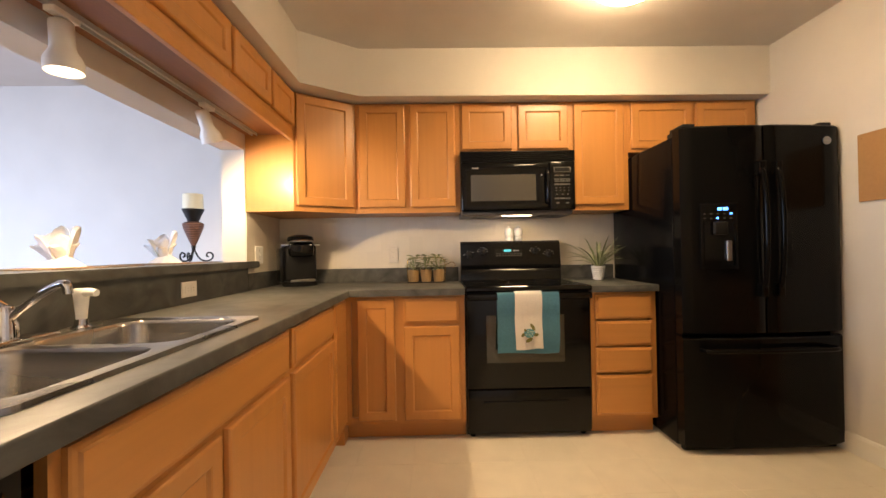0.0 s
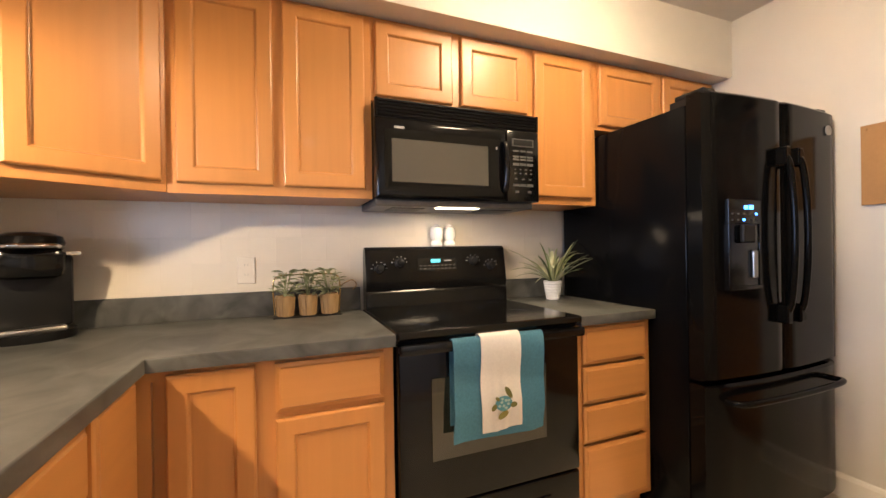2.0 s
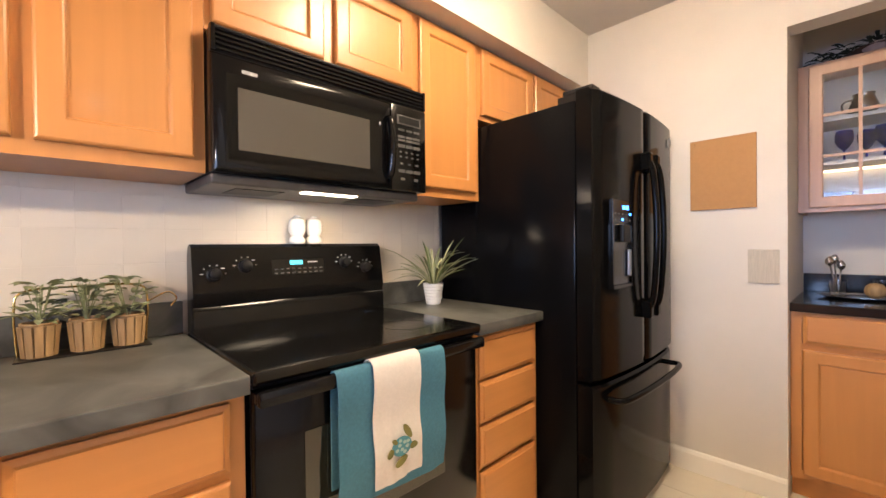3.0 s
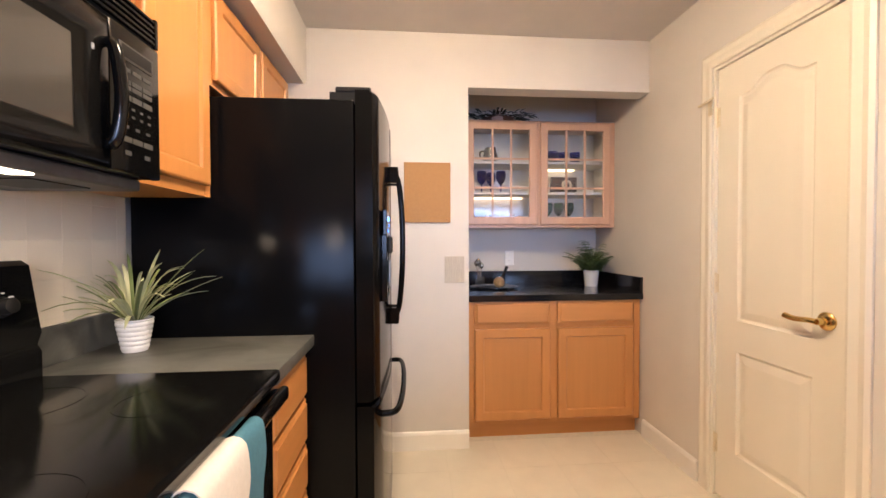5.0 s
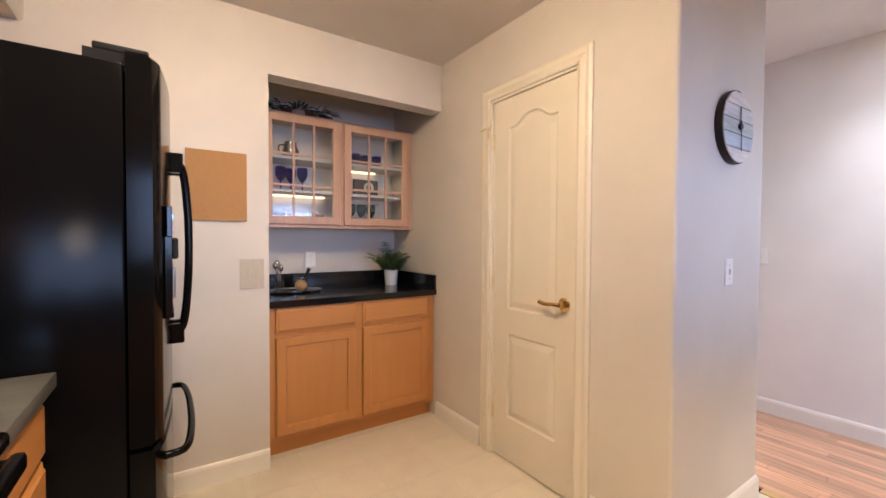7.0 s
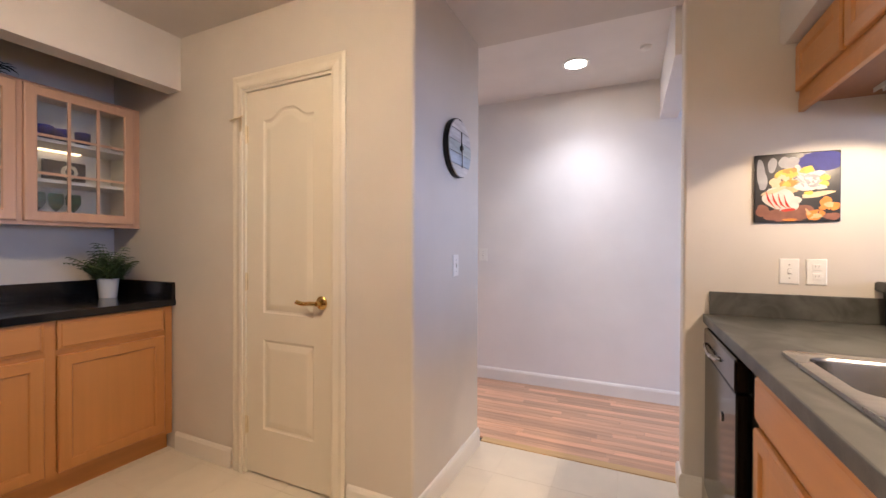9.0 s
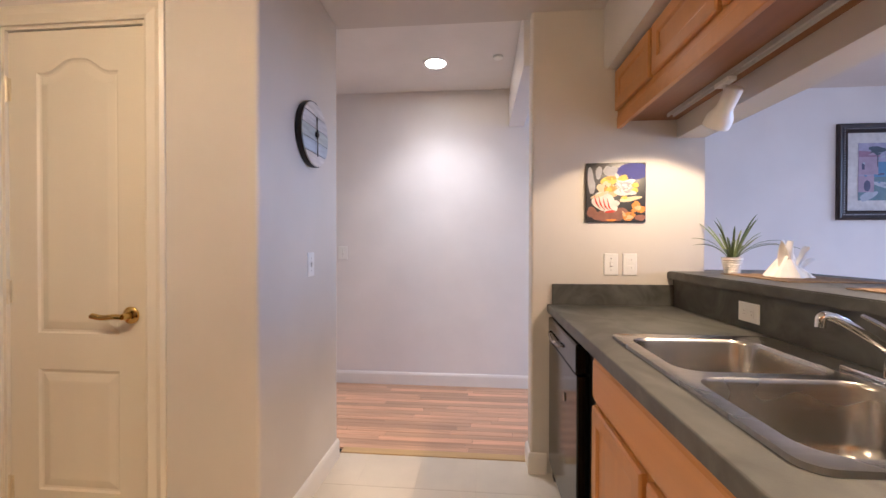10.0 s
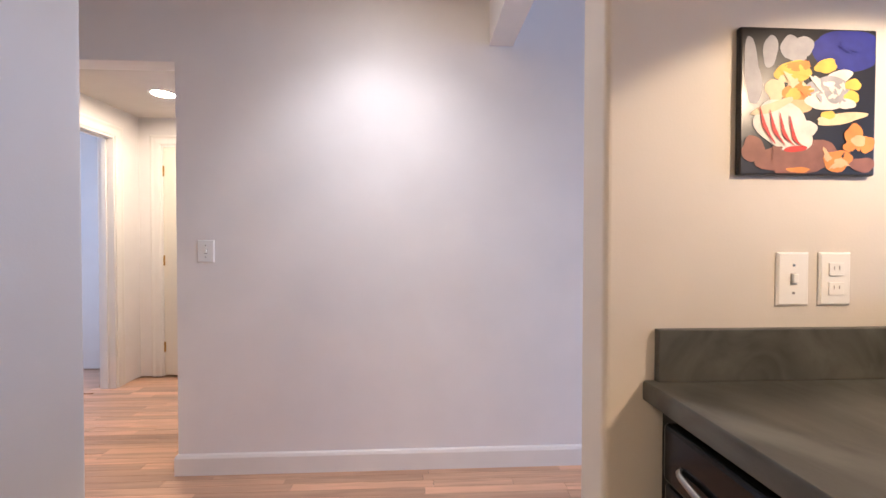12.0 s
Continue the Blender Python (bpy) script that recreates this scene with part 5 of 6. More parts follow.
shape_rows = [("blue", 0.2425, 0.282, 0.075, 0.0288, 0), ("blue", 0.205, 0.264, 0.0469, 0.036, 0), ("blue", 0.255, 0.249, 0.05, 0.027, 0.15), ("grey", 0.0238, 0.225, 0.0156, 0.066, 0.05), ("grey", 0.0331, 0.186, 0.015, 0.039, -0.1),
              ("grey", 0.0656, 0.261, 0.0162, 0.0348, -0.12), ("grey", 0.1113, 0.27, 0.0238, 0.0252, 0.2), ("grey", 0.1394, 0.273, 0.0225, 0.0216, 0), ("grey", 0.1237, 0.2538, 0.025, 0.0132, 0), ("cream", 0.0769, 0.18, 0.0212, 0.024, 0.3),
              ("yellow", 0.1175, 0.219, 0.0413, 0.0228, 0.1), ("orange", 0.1269, 0.231, 0.03, 0.0108, 0.1), ("cream", 0.105, 0.204, 0.0212, 0.0096, 0), ("orange", 0.1237, 0.171, 0.0287, 0.0288, 0), ("yellow", 0.1175, 0.171, 0.0162, 0.0132, 0.3),
              ("peach", 0.13, 0.147, 0.0325, 0.0144, 0), ("yellow", 0.1894, 0.2322, 0.025, 0.015, 0.2), ("white", 0.2206, 0.21, 0.0287, 0.0144, 0.3), ("grey", 0.1956, 0.18, 0.05, 0.0312, 0), ("white", 0.1862, 0.159, 0.0413, 0.0204, 0),
              ("grey", 0.2144, 0.174, 0.0287, 0.0204, 0), ("yellow", 0.2506, 0.1938, 0.0187, 0.012, 0), ("yellow", 0.2475, 0.168, 0.0175, 0.0132, 0), ("white", 0.2363, 0.153, 0.0212, 0.0108, 0), ("cream", 0.2237, 0.1218, 0.0575, 0.012, 0.16),
              ("yellow", 0.1956, 0.129, 0.0162, 0.0084, 0), ("brown", 0.03, 0.054, 0.0262, 0.0276, 0), ("brown", 0.13, 0.0378, 0.0938, 0.0336, 0.12), ("brown", 0.275, 0.024, 0.03, 0.0156, 0), ("white", 0.0956, 0.1038, 0.07, 0.048, -0.55),
              ("cream", 0.0706, 0.144, 0.05, 0.0096, 0.35), ("white", 0.1519, 0.099, 0.0187, 0.0168, 0), ("red", 0.1237, 0.0558, 0.0262, 0.0066, 0.1), ("orange", 0.255, 0.087, 0.0212, 0.0228, 0.1), ("orange", 0.2825, 0.0678, 0.0187, 0.018, 0),
              ("orange", 0.25, 0.063, 0.0187, 0.0144, 0), ("peach", 0.2644, 0.075, 0.0162, 0.012, 0), ("orange", 0.2175, 0.0318, 0.0325, 0.0228, 0.2), ("peach", 0.2237, 0.027, 0.015, 0.0096, 0), ("orange", 0.13, 0.0114, 0.0262, 0.006, 0)]
for i, (tone, x, z, rx, rz, turn) in enumerate(shape_rows):
    y = -0.0142 - 0.00005 * i
    pts = [(min(max(px, 0.004), 0.301), min(max(pz, 0.004), 0.308)) for px, pz in oval(x, z, rx, rz, 26, {"red": 0.0, "blue": 0.03, "grey": 0.05, "white": 0.06}.get(tone, 0.09), turn)]
    part("painted_shape", disc(bmesh.new(), pts, y, y + 0.0003 * 0.9), shades[tone], art)
r = random.Random(41)
dabs = [("yellow", 0.12, 0.215, 0.03, 5), ("cream", 0.13, 0.19, 0.03, 5), ("white", 0.20, 0.185, 0.035, 6), ("grey", 0.195, 0.17, 0.03, 5), ("orange", 0.125, 0.175, 0.02, 4), ("blue", 0.25, 0.27, 0.03, 4), ("peach", 0.215, 0.035, 0.025, 3), ("brown", 0.12, 0.035, 0.06, 4), ("ink", 0.245, 0.045, 0.02, 3)]
shades["ink"] = INK
n = 0
for tone, x, z, spread, count in dabs:
    for k in range(count):
        n += 1
        px, pz = x + r.uniform(-spread, spread), z + r.uniform(-0.5, 0.5) * spread
        big = r.uniform(0.005, 0.011) * (0.6 if tone == "ink" else 1.0)
        pts = [(min(max(a, 0.004), 0.301), min(max(b, 0.004), 0.308)) for a, b in oval(px, pz, big * r.uniform(1.0, 2.0), big * 0.7, 12, 0.3, r.uniform(-1.2, 1.2))]
        y = -0.0162 - 0.00001 * n
        part("painted_dab", disc(bmesh.new(), pts, y, y + 0.0001), shades[tone], art)
for k in range(4):
    x = 0.05 + 0.022 * k
    pts = curve_points([(x - 0.008, 0.142 - 0.006 * k, 0), (x + 0.004, 0.10 - 0.008 * k, 0), (x + 0.026, 0.066 - 0.002 * k, 0)], 5)
    side = [(p.x - 0.0048 + 0.004 * abs(i - 5) / 5, p.y) for i, p in enumerate(pts)] + [(p.x + 0.0048 - 0.004 * abs(i - 5) / 5, p.y) for i, p in reversed(list(enumerate(pts)))]
    part("painted_stripe", disc(bmesh.new(), side, -0.0176, -0.0173), shades["red"], art)

# round plank clock on the pantry side wall
ck = thing("wall_clock", Matrix.Translation((PANTRY - 0.0005, 0.202, 1.76)) @ FACE_W, "round clock of weathered white and blue planks with dark rim", "clock")
part("rim", lathe(bmesh.new(), [(0.153, 0.0), (0.156, -0.006), (0.156, -0.026), (0.154, -0.030), (0.152, -0.027), (0.152, -0.02)], 56, axis="y"), IRON, ck, smooth=True)
tones = [(0.72, 0.70, 0.69), (0.68, 0.68, 0.70), (0.50, 0.56, 0.56), (0.52, 0.60, 0.68), (0.72, 0.69, 0.66)]
for k, c in enumerate(tones):
    z0, z1 = -0.150 + 0.06 * (4 - k), -0.150 + 0.06 * (5 - k) - 0.004
    z1 = min(z1, 0.149)
    pts = []
    for i in range(9):
        z = z0 + (z1 - z0) * i / 8
        pts.append((math.sqrt(max(0.0004, 0.1515 ** 2 - z * z)), z))
    pts += [(-x, z) for x, z in reversed(pts)]
    part("plank", disc(bmesh.new(), pts, -0.034, -0.02), material("weathered_plank", c, 0.7, vary=0.3, scale=(6, 60, 60), bump=0.2, bump_scale=90), ck)
part("hour_hand", boxes((-0.005, 0.005, -0.041, -0.039, -0.02, 0.085)), IRON, ck)
part("minute_hand", boxes((-0.004, 0.004, -0.044, -0.042, -0.105, 0.025)), IRON, ck)
part("hub", lathe(bmesh.new(), [(0.012, -0.046), (0.012, -0.034)], 18, axis="y"), IRON, ck)

# brass flip latch at the pantry door
la = thing("door_latch", Matrix.Translation((1.802, DOORWALL + 0.0185, 1.915)) @ FACE_N, "brass flip latch on the pantry door casing", "latch")
part("plate", boxes((-0.012, 0.012, -0.004, 0.0, -0.06, 0.02), bevel=0.001), PALE_BRASS, la)
part("arm", tube(bmesh.new(), [(-0.065, -0.012, 0.006), (0.0, -0.016, 0.008), (0.03, -0.012, 0.016)], 0.006, 10), PALE_BRASS, la, smooth=True)

# ---- on the bar ----
MAT = material("woven_placemat", (0.30, 0.19, 0.10), 0.85, vary=0.4, scale=(160, 20, 160), bump=0.8, bump_scale=300)
NAPKIN = material("white_napkin", (0.90, 0.89, 0.88), 0.8, vary=0.05, scale=(30, 30, 30), bump=0.1, bump_scale=80)


def placemat(y, turn=0):
    single("placemat", boxes((-0.16, 0.16, -0.22, 0.22, 0.0, 0.004), bevel=0.0015), MAT, pose(-1.36, y, 1.0962, 0, 0, turn), "brown woven placemat lying on the bar", "placemat", "placemats")


def napkin(x, y, seed, high, blunt=4.0):
    """A napkin gathered at its foot, with rounded folds that stand up from it."""
    r = random.Random(seed)
    ob = thing("napkin", pose(x, y, 1.1003), "white cloth napkin gathered into rounded upright folds", "napkin", "folded napkins")
    bm, rings, n = bmesh.new(), [], 36
    peak = high * (0.62 if blunt < 2 else 0.3)
    rough = 2.2 if blunt < 2 else 1.0
    for i in range(9):
        t = i / 8
        ring = []
        for k in range(n):
            q = 2 * math.pi * k / n
            crease = 1 + rough * (0.16 * math.sin(3 * q + seed) + 0.10 * math.sin(7 * q + 2 * seed)) * (0.4 + 0.6 * t)
            rad = 0.078 * (1 - t) ** 0.85 * crease + 0.003
            ring.append(bm.verts.new((rad * math.cos(q) + 0.012 * t, rad * math.sin(q), peak * t * (1 + 0.12 * rough * math.sin(2 * q + seed)) + 0.0005)))
        rings.append(ring)
    for e, f in zip(rings, rings[1:]):
        for k in range(n):
            bm.faces.new((e[k], e[(k + 1) % n], f[(k + 1) % n], f[k]))
    bm.faces.new(rings[0][::-1])
    bm.faces.new(rings[-1])
    part("foot", bm, NAPKIN, ob)
    petals = ((0.5, 0.22, 1.0, 0.036), (1.5, 0.10, 0.95, 0.034), (2.6, 0.38, 0.82, 0.034), (5.4, 0.30, 0.75, 0.036), (4.0, 0.50, 0.72, 0.034), (0.9, 0.75, 0.62, 0.032), (3.2, 0.95, 0.66, 0.026), (4.9, 1.1, 0.60, 0.024))
    for k, (turn, lean, tall, w) in enumerate(petals):
        bm = bmesh.new()
        a, lean, h = turn + r.uniform(-0.25, 0.25), lean * r.uniform(0.5, 0.7), high * tall * r.uniform(0.92, 1.08)
        d, s = Vector((math.cos(a), math.sin(a), 0)), Vector((-math.sin(a), math.cos(a), 0))
        rows = []
        for i in range(11):
            t = i / 10
            bend = lean * (0.7 + 0.5 * t)
            p = d * (0.012 + h * t * math.sin(bend)) + Vector((0, 0, 0.012 + h * t * math.cos(bend)))
            q = w * (0.62 + 0.68 * t) * max(0.0, 1 - t ** blunt) ** (0.5 if blunt > 2 else 0.9) + 0.002
            rows.append([bm.verts.new(p + s * q * u + d * (0.024 * u * u * (-1 if k % 2 else 1) * (0.4 + 0.6 * t)) + Vector((0, 0, 0.004 * math.sin(7 * u + 2 * k) * t))) for u in (-1, -0.66, -0.33, 0, 0.33, 0.66, 1)])
        for e, f in zip(rows, rows[1:]):
            for i in range(6):
                bm.faces.new((e[i], e[i + 1], f[i + 1], f[i]))
        bmesh.ops.recalc_face_normals(bm, faces=bm.faces)
        bmesh.ops.solidify(bm, geom=bm.faces[:], thickness=0.0015)
        for v in bm.verts:
            v.co.z = max(v.co.z, 0.001)
        part("fold", bm, NAPKIN, ob, smooth=True)


for y in (0.30, 0.95, 1.65, 2.27):
    placemat(y, 2 if y > 1 else -2)
napkin(-1.36, 0.28, 5, 0.135, 1.2)
napkin(-1.40, 1.69, 9, 0.16)
napkin(-1.40, 2.29, 14, 0.16)

# candle on a wicker and iron stand
WICKER = material("brown_wicker", (0.10, 0.045, 0.028), 0.6, vary=0.5, scale=(60, 60, 200))
STRAND = material("pale_wicker_strand", (0.27, 0.13, 0.085), 0.4, vary=0.4, scale=(60, 60, 60))
WAX = material("ivory_wax", (0.80, 0.72, 0.50), 0.5, vary=0.05, scale=(9, 9, 9))
cs = thing("candle_holder", pose(-1.53, 2.78, 1.0962) @ Matrix.Scale(1.08, 4), "dark iron and wicker candle holder on the bar", "candle holder")
part("cup", lathe(bmesh.new(), [(0.030, 0.245), (0.034, 0.26), (0.058, 0.315), (0.062, 0.325), (0.058, 0.325), (0.03, 0.27)], 28), IRON, cs, smooth=True)
urn = part("urn", lathe(bmesh.new(), [(0.008, 0.095), (0.020, 0.12), (0.042, 0.175), (0.055, 0.215), (0.056, 0.23), (0.048, 0.243), (0.032, 0.248)], 28), WICKER, cs, "brown wicker urn body", smooth=True)
for k in range(13):
    z = 0.108 + 0.0105 * k
    r = 0.0135 + (z - 0.105) * 0.40 if z < 0.215 else 0.058
    bm = bmesh.new()
    tube(bm, [(r * math.cos(a), r * math.sin(a), z) for a in (2 * math.pi * i / 20 for i in range(21))], 0.0027, 6)
    part("wicker_strand", bm, STRAND, urn, smooth=True)
part("neck", lathe(bmesh.new(), [(0.012, 0.068), (0.010, 0.08), (0.014, 0.098)], 16), IRON, cs, smooth=True)
for k in range(3):
    a = radians(20 + 120 * k)
    pts = [(0, 0.085), (0.015, 0.05), (0.035, 0.018), (0.065, 0.006), (0.095, 0.014), (0.105, 0.038), (0.092, 0.056), (0.073, 0.052), (0.070, 0.036), (0.082, 0.032)]
    part("scroll_foot", tube(bmesh.new(), curve_points([(q * math.cos(a), q * math.sin(a), z) for q, z in pts], 5), 0.005, 8), IRON, cs, smooth=True)
single("candle", lathe(bmesh.new(), [(0.055, 0.0), (0.056, 0.004), (0.056, 0.088), (0.052, 0.093), (0.03, 0.089), (0.004, 0.088)], 32), WAX, pose(-1.53, 2.78, 1.0962 + 0.3252 * 1.08) @ Matrix.Scale(1.08, 4), "thick ivory pillar candle on its holder", "candle", smooth=True)

# framed print in the dining room
pf = thing("framed_print", Matrix.Translation((-2.92, HALL + 0.0005, 1.437)) @ FACE_N, "dark framed print of a seaside villa in blue and pink", "picture")
W, H = 0.98, 0.765
FRAME = material("dark_bronze_frame", (0.035, 0.024, 0.022), 0.35, 0.3, vary=0.3, scale=(20, 20, 20))
bm = bmesh.new()
rings_panel(bm, W, H, [(0, 0.0), (0, 0.022), (0.012, 0.032), (0.03, 0.026), (0.052, 0.024), (0.064, 0.03), (0.072, 0.022), (0.074, 0.012)], cap=False)
fm = part("frame", bm, FRAME, pf)
BEAD = material("tarnished_silver", (0.34, 0.33, 0.35), 0.35, 0.8)
bead = boxes((-0.005, 0.005, -0.0345, -0.0245, -0.005, 0.005), bevel=0.003)
b0 = part("bead", bead, BEAD, fm)
n_w, n_h = 46, 35
places = [(0.042 + (W - 0.084) * i / n_w, z) for i in range(n_w + 1) for z in (0.042, H - 0.042)] + [(x, 0.042 + (H - 0.084) * i / n_h) for i in range(1, n_h) for x in (0.042, W - 0.042)]
for i, (x, z) in enumerate(places):
    b = b0 if i == 0 else new("bead", b0.data)
    b.parent, b.location = fm, (x, 0, z)
part("mat_board", boxes((0.07, W - 0.07, -0.0115, -0.008, 0.07, H - 0.07)), paint("cream_mat", (0.66, 0.64, 0.62), 0.7), pf)
part("print", boxes((0.155, W - 0.155, -0.0135, -0.0118, 0.155, H - 0.155)), paint("print_sky", (0.35, 0.34, 0.48), 0.6), pf)
tints = {n: paint("print_" + n, c, 0.6) for n, c in dict(sea=(0.10, 0.24, 0.42), pink=(0.38, 0.29, 0.38), roof=(0.29, 0.17, 0.25), tree=(0.06, 0.09, 0.12), path=(0.40, 0.44, 0.52), lawn=(0.13, 0.22, 0.26), dark=(0.09, 0.09, 0.16)).items()}


def quad(x0, x1, z0, z1):
    return [(x0, z0), (x1, z0), (x1, z1), (x0, z1)]


for i, (tone, pts) in enumerate([("sea", quad(0.27, W - 0.155, 0.34, 0.46)), ("lawn", quad(0.155, W - 0.155, 0.155, 0.34)), ("path", oval(0.47, 0.26, 0.20, 0.035, 20, 0.1, -0.15)), ("path", oval(0.23, 0.19, 0.07, 0.03, 16, 0.1, 0.4)), ("pink", quad(0.155, 0.30, 0.36, 0.50)), ("pink", quad(0.155, 0.27, 0.22, 0.35)), ("roof", [(0.155, 0.50), (0.32, 0.50), (0.27, 0.54), (0.155, 0.55)]), ("dark", oval(0.22, 0.27, 0.025, 0.045, 14)), ("dark", quad(0.18, 0.20, 0.40, 0.45)), ("tree", oval(0.29, 0.55, 0.06, 0.035, 20, 0.2)), ("tree", quad(0.292, 0.298, 0.42, 0.55)), ("pink", quad(0.56, 0.80, 0.33, 0.44)), ("roof", [(0.55, 0.44), (0.82, 0.44), (0.78, 0.48), (0.60, 0.48)]), ("pink", quad(0.58, 0.66, 0.46, 0.53)), ("roof", oval(0.62, 0.53, 0.045, 0.03, 16)), ("tree", oval(0.53, 0.38, 0.03, 0.05, 16, 0.2)), ("dark", quad(0.62, 0.65, 0.34, 0.40)), ("tree", oval(0.70, 0.25, 0.10, 0.03, 18, 0.2))]):
    y = -0.0138 - 0.00015 * i
    part("printed_shape", disc(bmesh.new(), pts, y, y + 0.00025), tints[tone], pf)

r = random.Random(77)
for i in range(46):
    x, z = r.uniform(0.17, W - 0.17), r.uniform(0.17, 0.55)
    tone = r.choice(("sea", "lawn", "path", "dark", "tree")) if z < 0.42 else r.choice(("path", "sea", "pink", "path"))
    y = -0.0168 - 0.00004 * i
    part("printed_dab", disc(bmesh.new(), oval(x, z, r.uniform(0.008, 0.028), r.uniform(0.003, 0.010), 12, 0.3, r.uniform(-0.4, 0.4)), y, y + 0.00003 * 0.9), tints[tone], pf)

# ---- serving niche: glazed wall cabinet and its contents ----
NW = NICHE_N - DOORWALL - 0.005
NF, NZ0, NZ1 = 2.755, 1.345, 2.10
gc = thing("glazed_wall_cabinet", Matrix.Translation((NF, NICHE_N - 0.002, 0)) @ RIGHT, "maple wall cabinet with two nine-pane glass doors", "cabinet", "maple kitchen cabinets")
D = NICHE_E - NF - 0.002
part("body", boxes((0, 0.018, 0.02, D, NZ0, NZ1), (NW - 0.018, NW, 0.02, D, NZ0, NZ1), (0.018, NW - 0.018, 0.02, D, NZ0 + 0.012, NZ0 + 0.03), (0.018, NW - 0.018, 0.02, D, NZ1 - 0.018, NZ1)), PALE_WOOD, gc)
part("back_panel", boxes((0.0182, NW - 0.0182, D - 0.008, D, NZ0 + 0.0302, NZ1 - 0.0182)), LINING, gc, "pale grey melamine lining")
for x in (0.0184, NW - 0.0224):
    part("side_lining", boxes((x, x + 0.004, 0.022, D - 0.009, NZ0 + 0.031, NZ1 - 0.019)), LINING, gc)
part("face_frame", boxes((0, 0.04, 0, 0.0195, NZ0, NZ1), (NW - 0.04, NW, 0, 0.0195, NZ0, NZ1), (0.04, NW - 0.04, 0.0005, 0.0195, NZ0, NZ0 + 0.035), (0.04, NW - 0.04, 0.0005, 0.0195, NZ1 - 0.03, NZ1), (NW / 2 - 0.025, NW / 2 + 0.025, 0.0005, 0.0195, NZ0 + 0.035, NZ1 - 0.03)), PALE_WOOD, gc)
shelf_z = (1.60, 1.82)
for z in shelf_z:
    part("shelf", boxes((0.019, NW - 0.019, 0.025, D - 0.009, z - 0.018, z)), LINING, gc)
# glowing strips added to make warm bands below two shelves; no lamp known
SHELF_GLOW = material("warm_shelf_glow", (1.0, 0.74, 0.42), 0.4, emit=3.2)
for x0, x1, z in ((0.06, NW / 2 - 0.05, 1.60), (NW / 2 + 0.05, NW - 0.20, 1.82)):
    part("glow_strip", boxes((x0, x1, D - 0.05, D - 0.02, z - 0.026, z - 0.0182), bevel=0.001), SHELF_GLOW, gc, "thin glowing strip added for the warm band below a shelf")
PANE = clear_glass("seeded_glass", (0.93, 0.95, 0.95), 0.07)
for x0, w in ((0.042, 0.505), (0.572, 0.515)):
    z0, h = 1.365, 0.722
    d = part("door", rings_panel(bmesh.new(), w, h, DOOR_EDGE[:5] + [(0.054, 0.017), (0.056, 0.004)], x0, z0, cap=False, back=False), PALE_WOOD, gc)
    iw, ih = w - 0.108, h - 0.108
    for k in (1, 2):
        part("muntin", boxes((x0 + 0.054 + iw * k / 3 - 0.007, x0 + 0.054 + iw * k / 3 + 0.007, -0.016, -0.004, z0 + 0.054, z0 + h - 0.054)), PALE_WOOD, d)
        part("muntin", boxes((x0 + 0.054, x0 + w - 0.054, -0.0155, -0.0045, z0 + 0.054 + ih * k / 3 - 0.007, z0 + 0.054 + ih * k / 3 + 0.007)), PALE_WOOD, d)
    for a in range(3):
        for b in range(3):
            g = part("pane", boxes((x0 + 0.0545 + iw * a / 3, x0 + 0.0535 + iw * (a + 1) / 3, -0.0115, -0.0085, z0 + 0.0545 + ih * b / 3, z0 + 0.0535 + ih * (b + 1) / 3)), PANE, d)
            g.visible_shadow = False
BLUE_GLASS = clear_glass("cobalt_glass", (0.02, 0.03, 0.45), 0.05)
GREEN_GLASS = clear_glass("green_glass", (0.35, 0.55, 0.42), 0.05)


def inside(u, v, z):
    """A place in the cabinet: u along its width, v behind its front."""
    return pose(NF + v, NICHE_N - 0.002 - u, z)


def goblet(u, v, z, mat, label, group):
    single("goblet", lathe(bmesh.new(), [(0.030, 0.0), (0.030, 0.003), (0.005, 0.008), (0.004, 0.055), (0.022, 0.075), (0.034, 0.10), (0.036, 0.13), (0.031, 0.155), (0.029, 0.155), (0.033, 0.13), (0.030, 0.10), (0.004, 0.078)], 24), mat, inside(u, v, z), label, "glass", group, smooth=True)


for u, v in ((0.17, 0.10), (0.25, 0.16), (0.31, 0.09)):
    goblet(u, v, shelf_z[0] + 0.001, BLUE_GLASS, "cobalt blue stemmed glass on a cabinet shelf", "blue glasses")
for u, v in ((0.70, 0.10), (0.79, 0.13), (0.88, 0.12)):
    single("tumbler", lathe(bmesh.new(), [(0.028, 0.0), (0.033, 0.006), (0.038, 0.085), (0.036, 0.085), (0.030, 0.010), (0.004, 0.008)], 24), BLUE_GLASS, inside(u, v, shelf_z[1] + 0.001), "cobalt blue tumbler on a cabinet shelf", "glass", "blue tumblers", smooth=True)
for u in (0.67, 0.75, 0.83):
    goblet(u, 0.11, NZ0 + 0.031, GREEN_GLASS, "pale green stemmed glass on a cabinet shelf", "green glasses")
jug = thing("metal_jug", inside(0.24, 0.12, shelf_z[1] + 0.001), "small polished metal jug on a cabinet shelf", "jug")
part("body", lathe(bmesh.new(), [(0.035, 0.0), (0.05, 0.02), (0.055, 0.05), (0.042, 0.085), (0.038, 0.10), (0.042, 0.11), (0.038, 0.11), (0.034, 0.095)], 28), STEEL, jug, smooth=True)
part("handle", tube(bmesh.new(), curve_points([(0, 0.04, 0.09), (0, 0.075, 0.08), (0, 0.075, 0.04), (0, 0.05, 0.025)]), 0.005, 8), STEEL, jug, smooth=True)
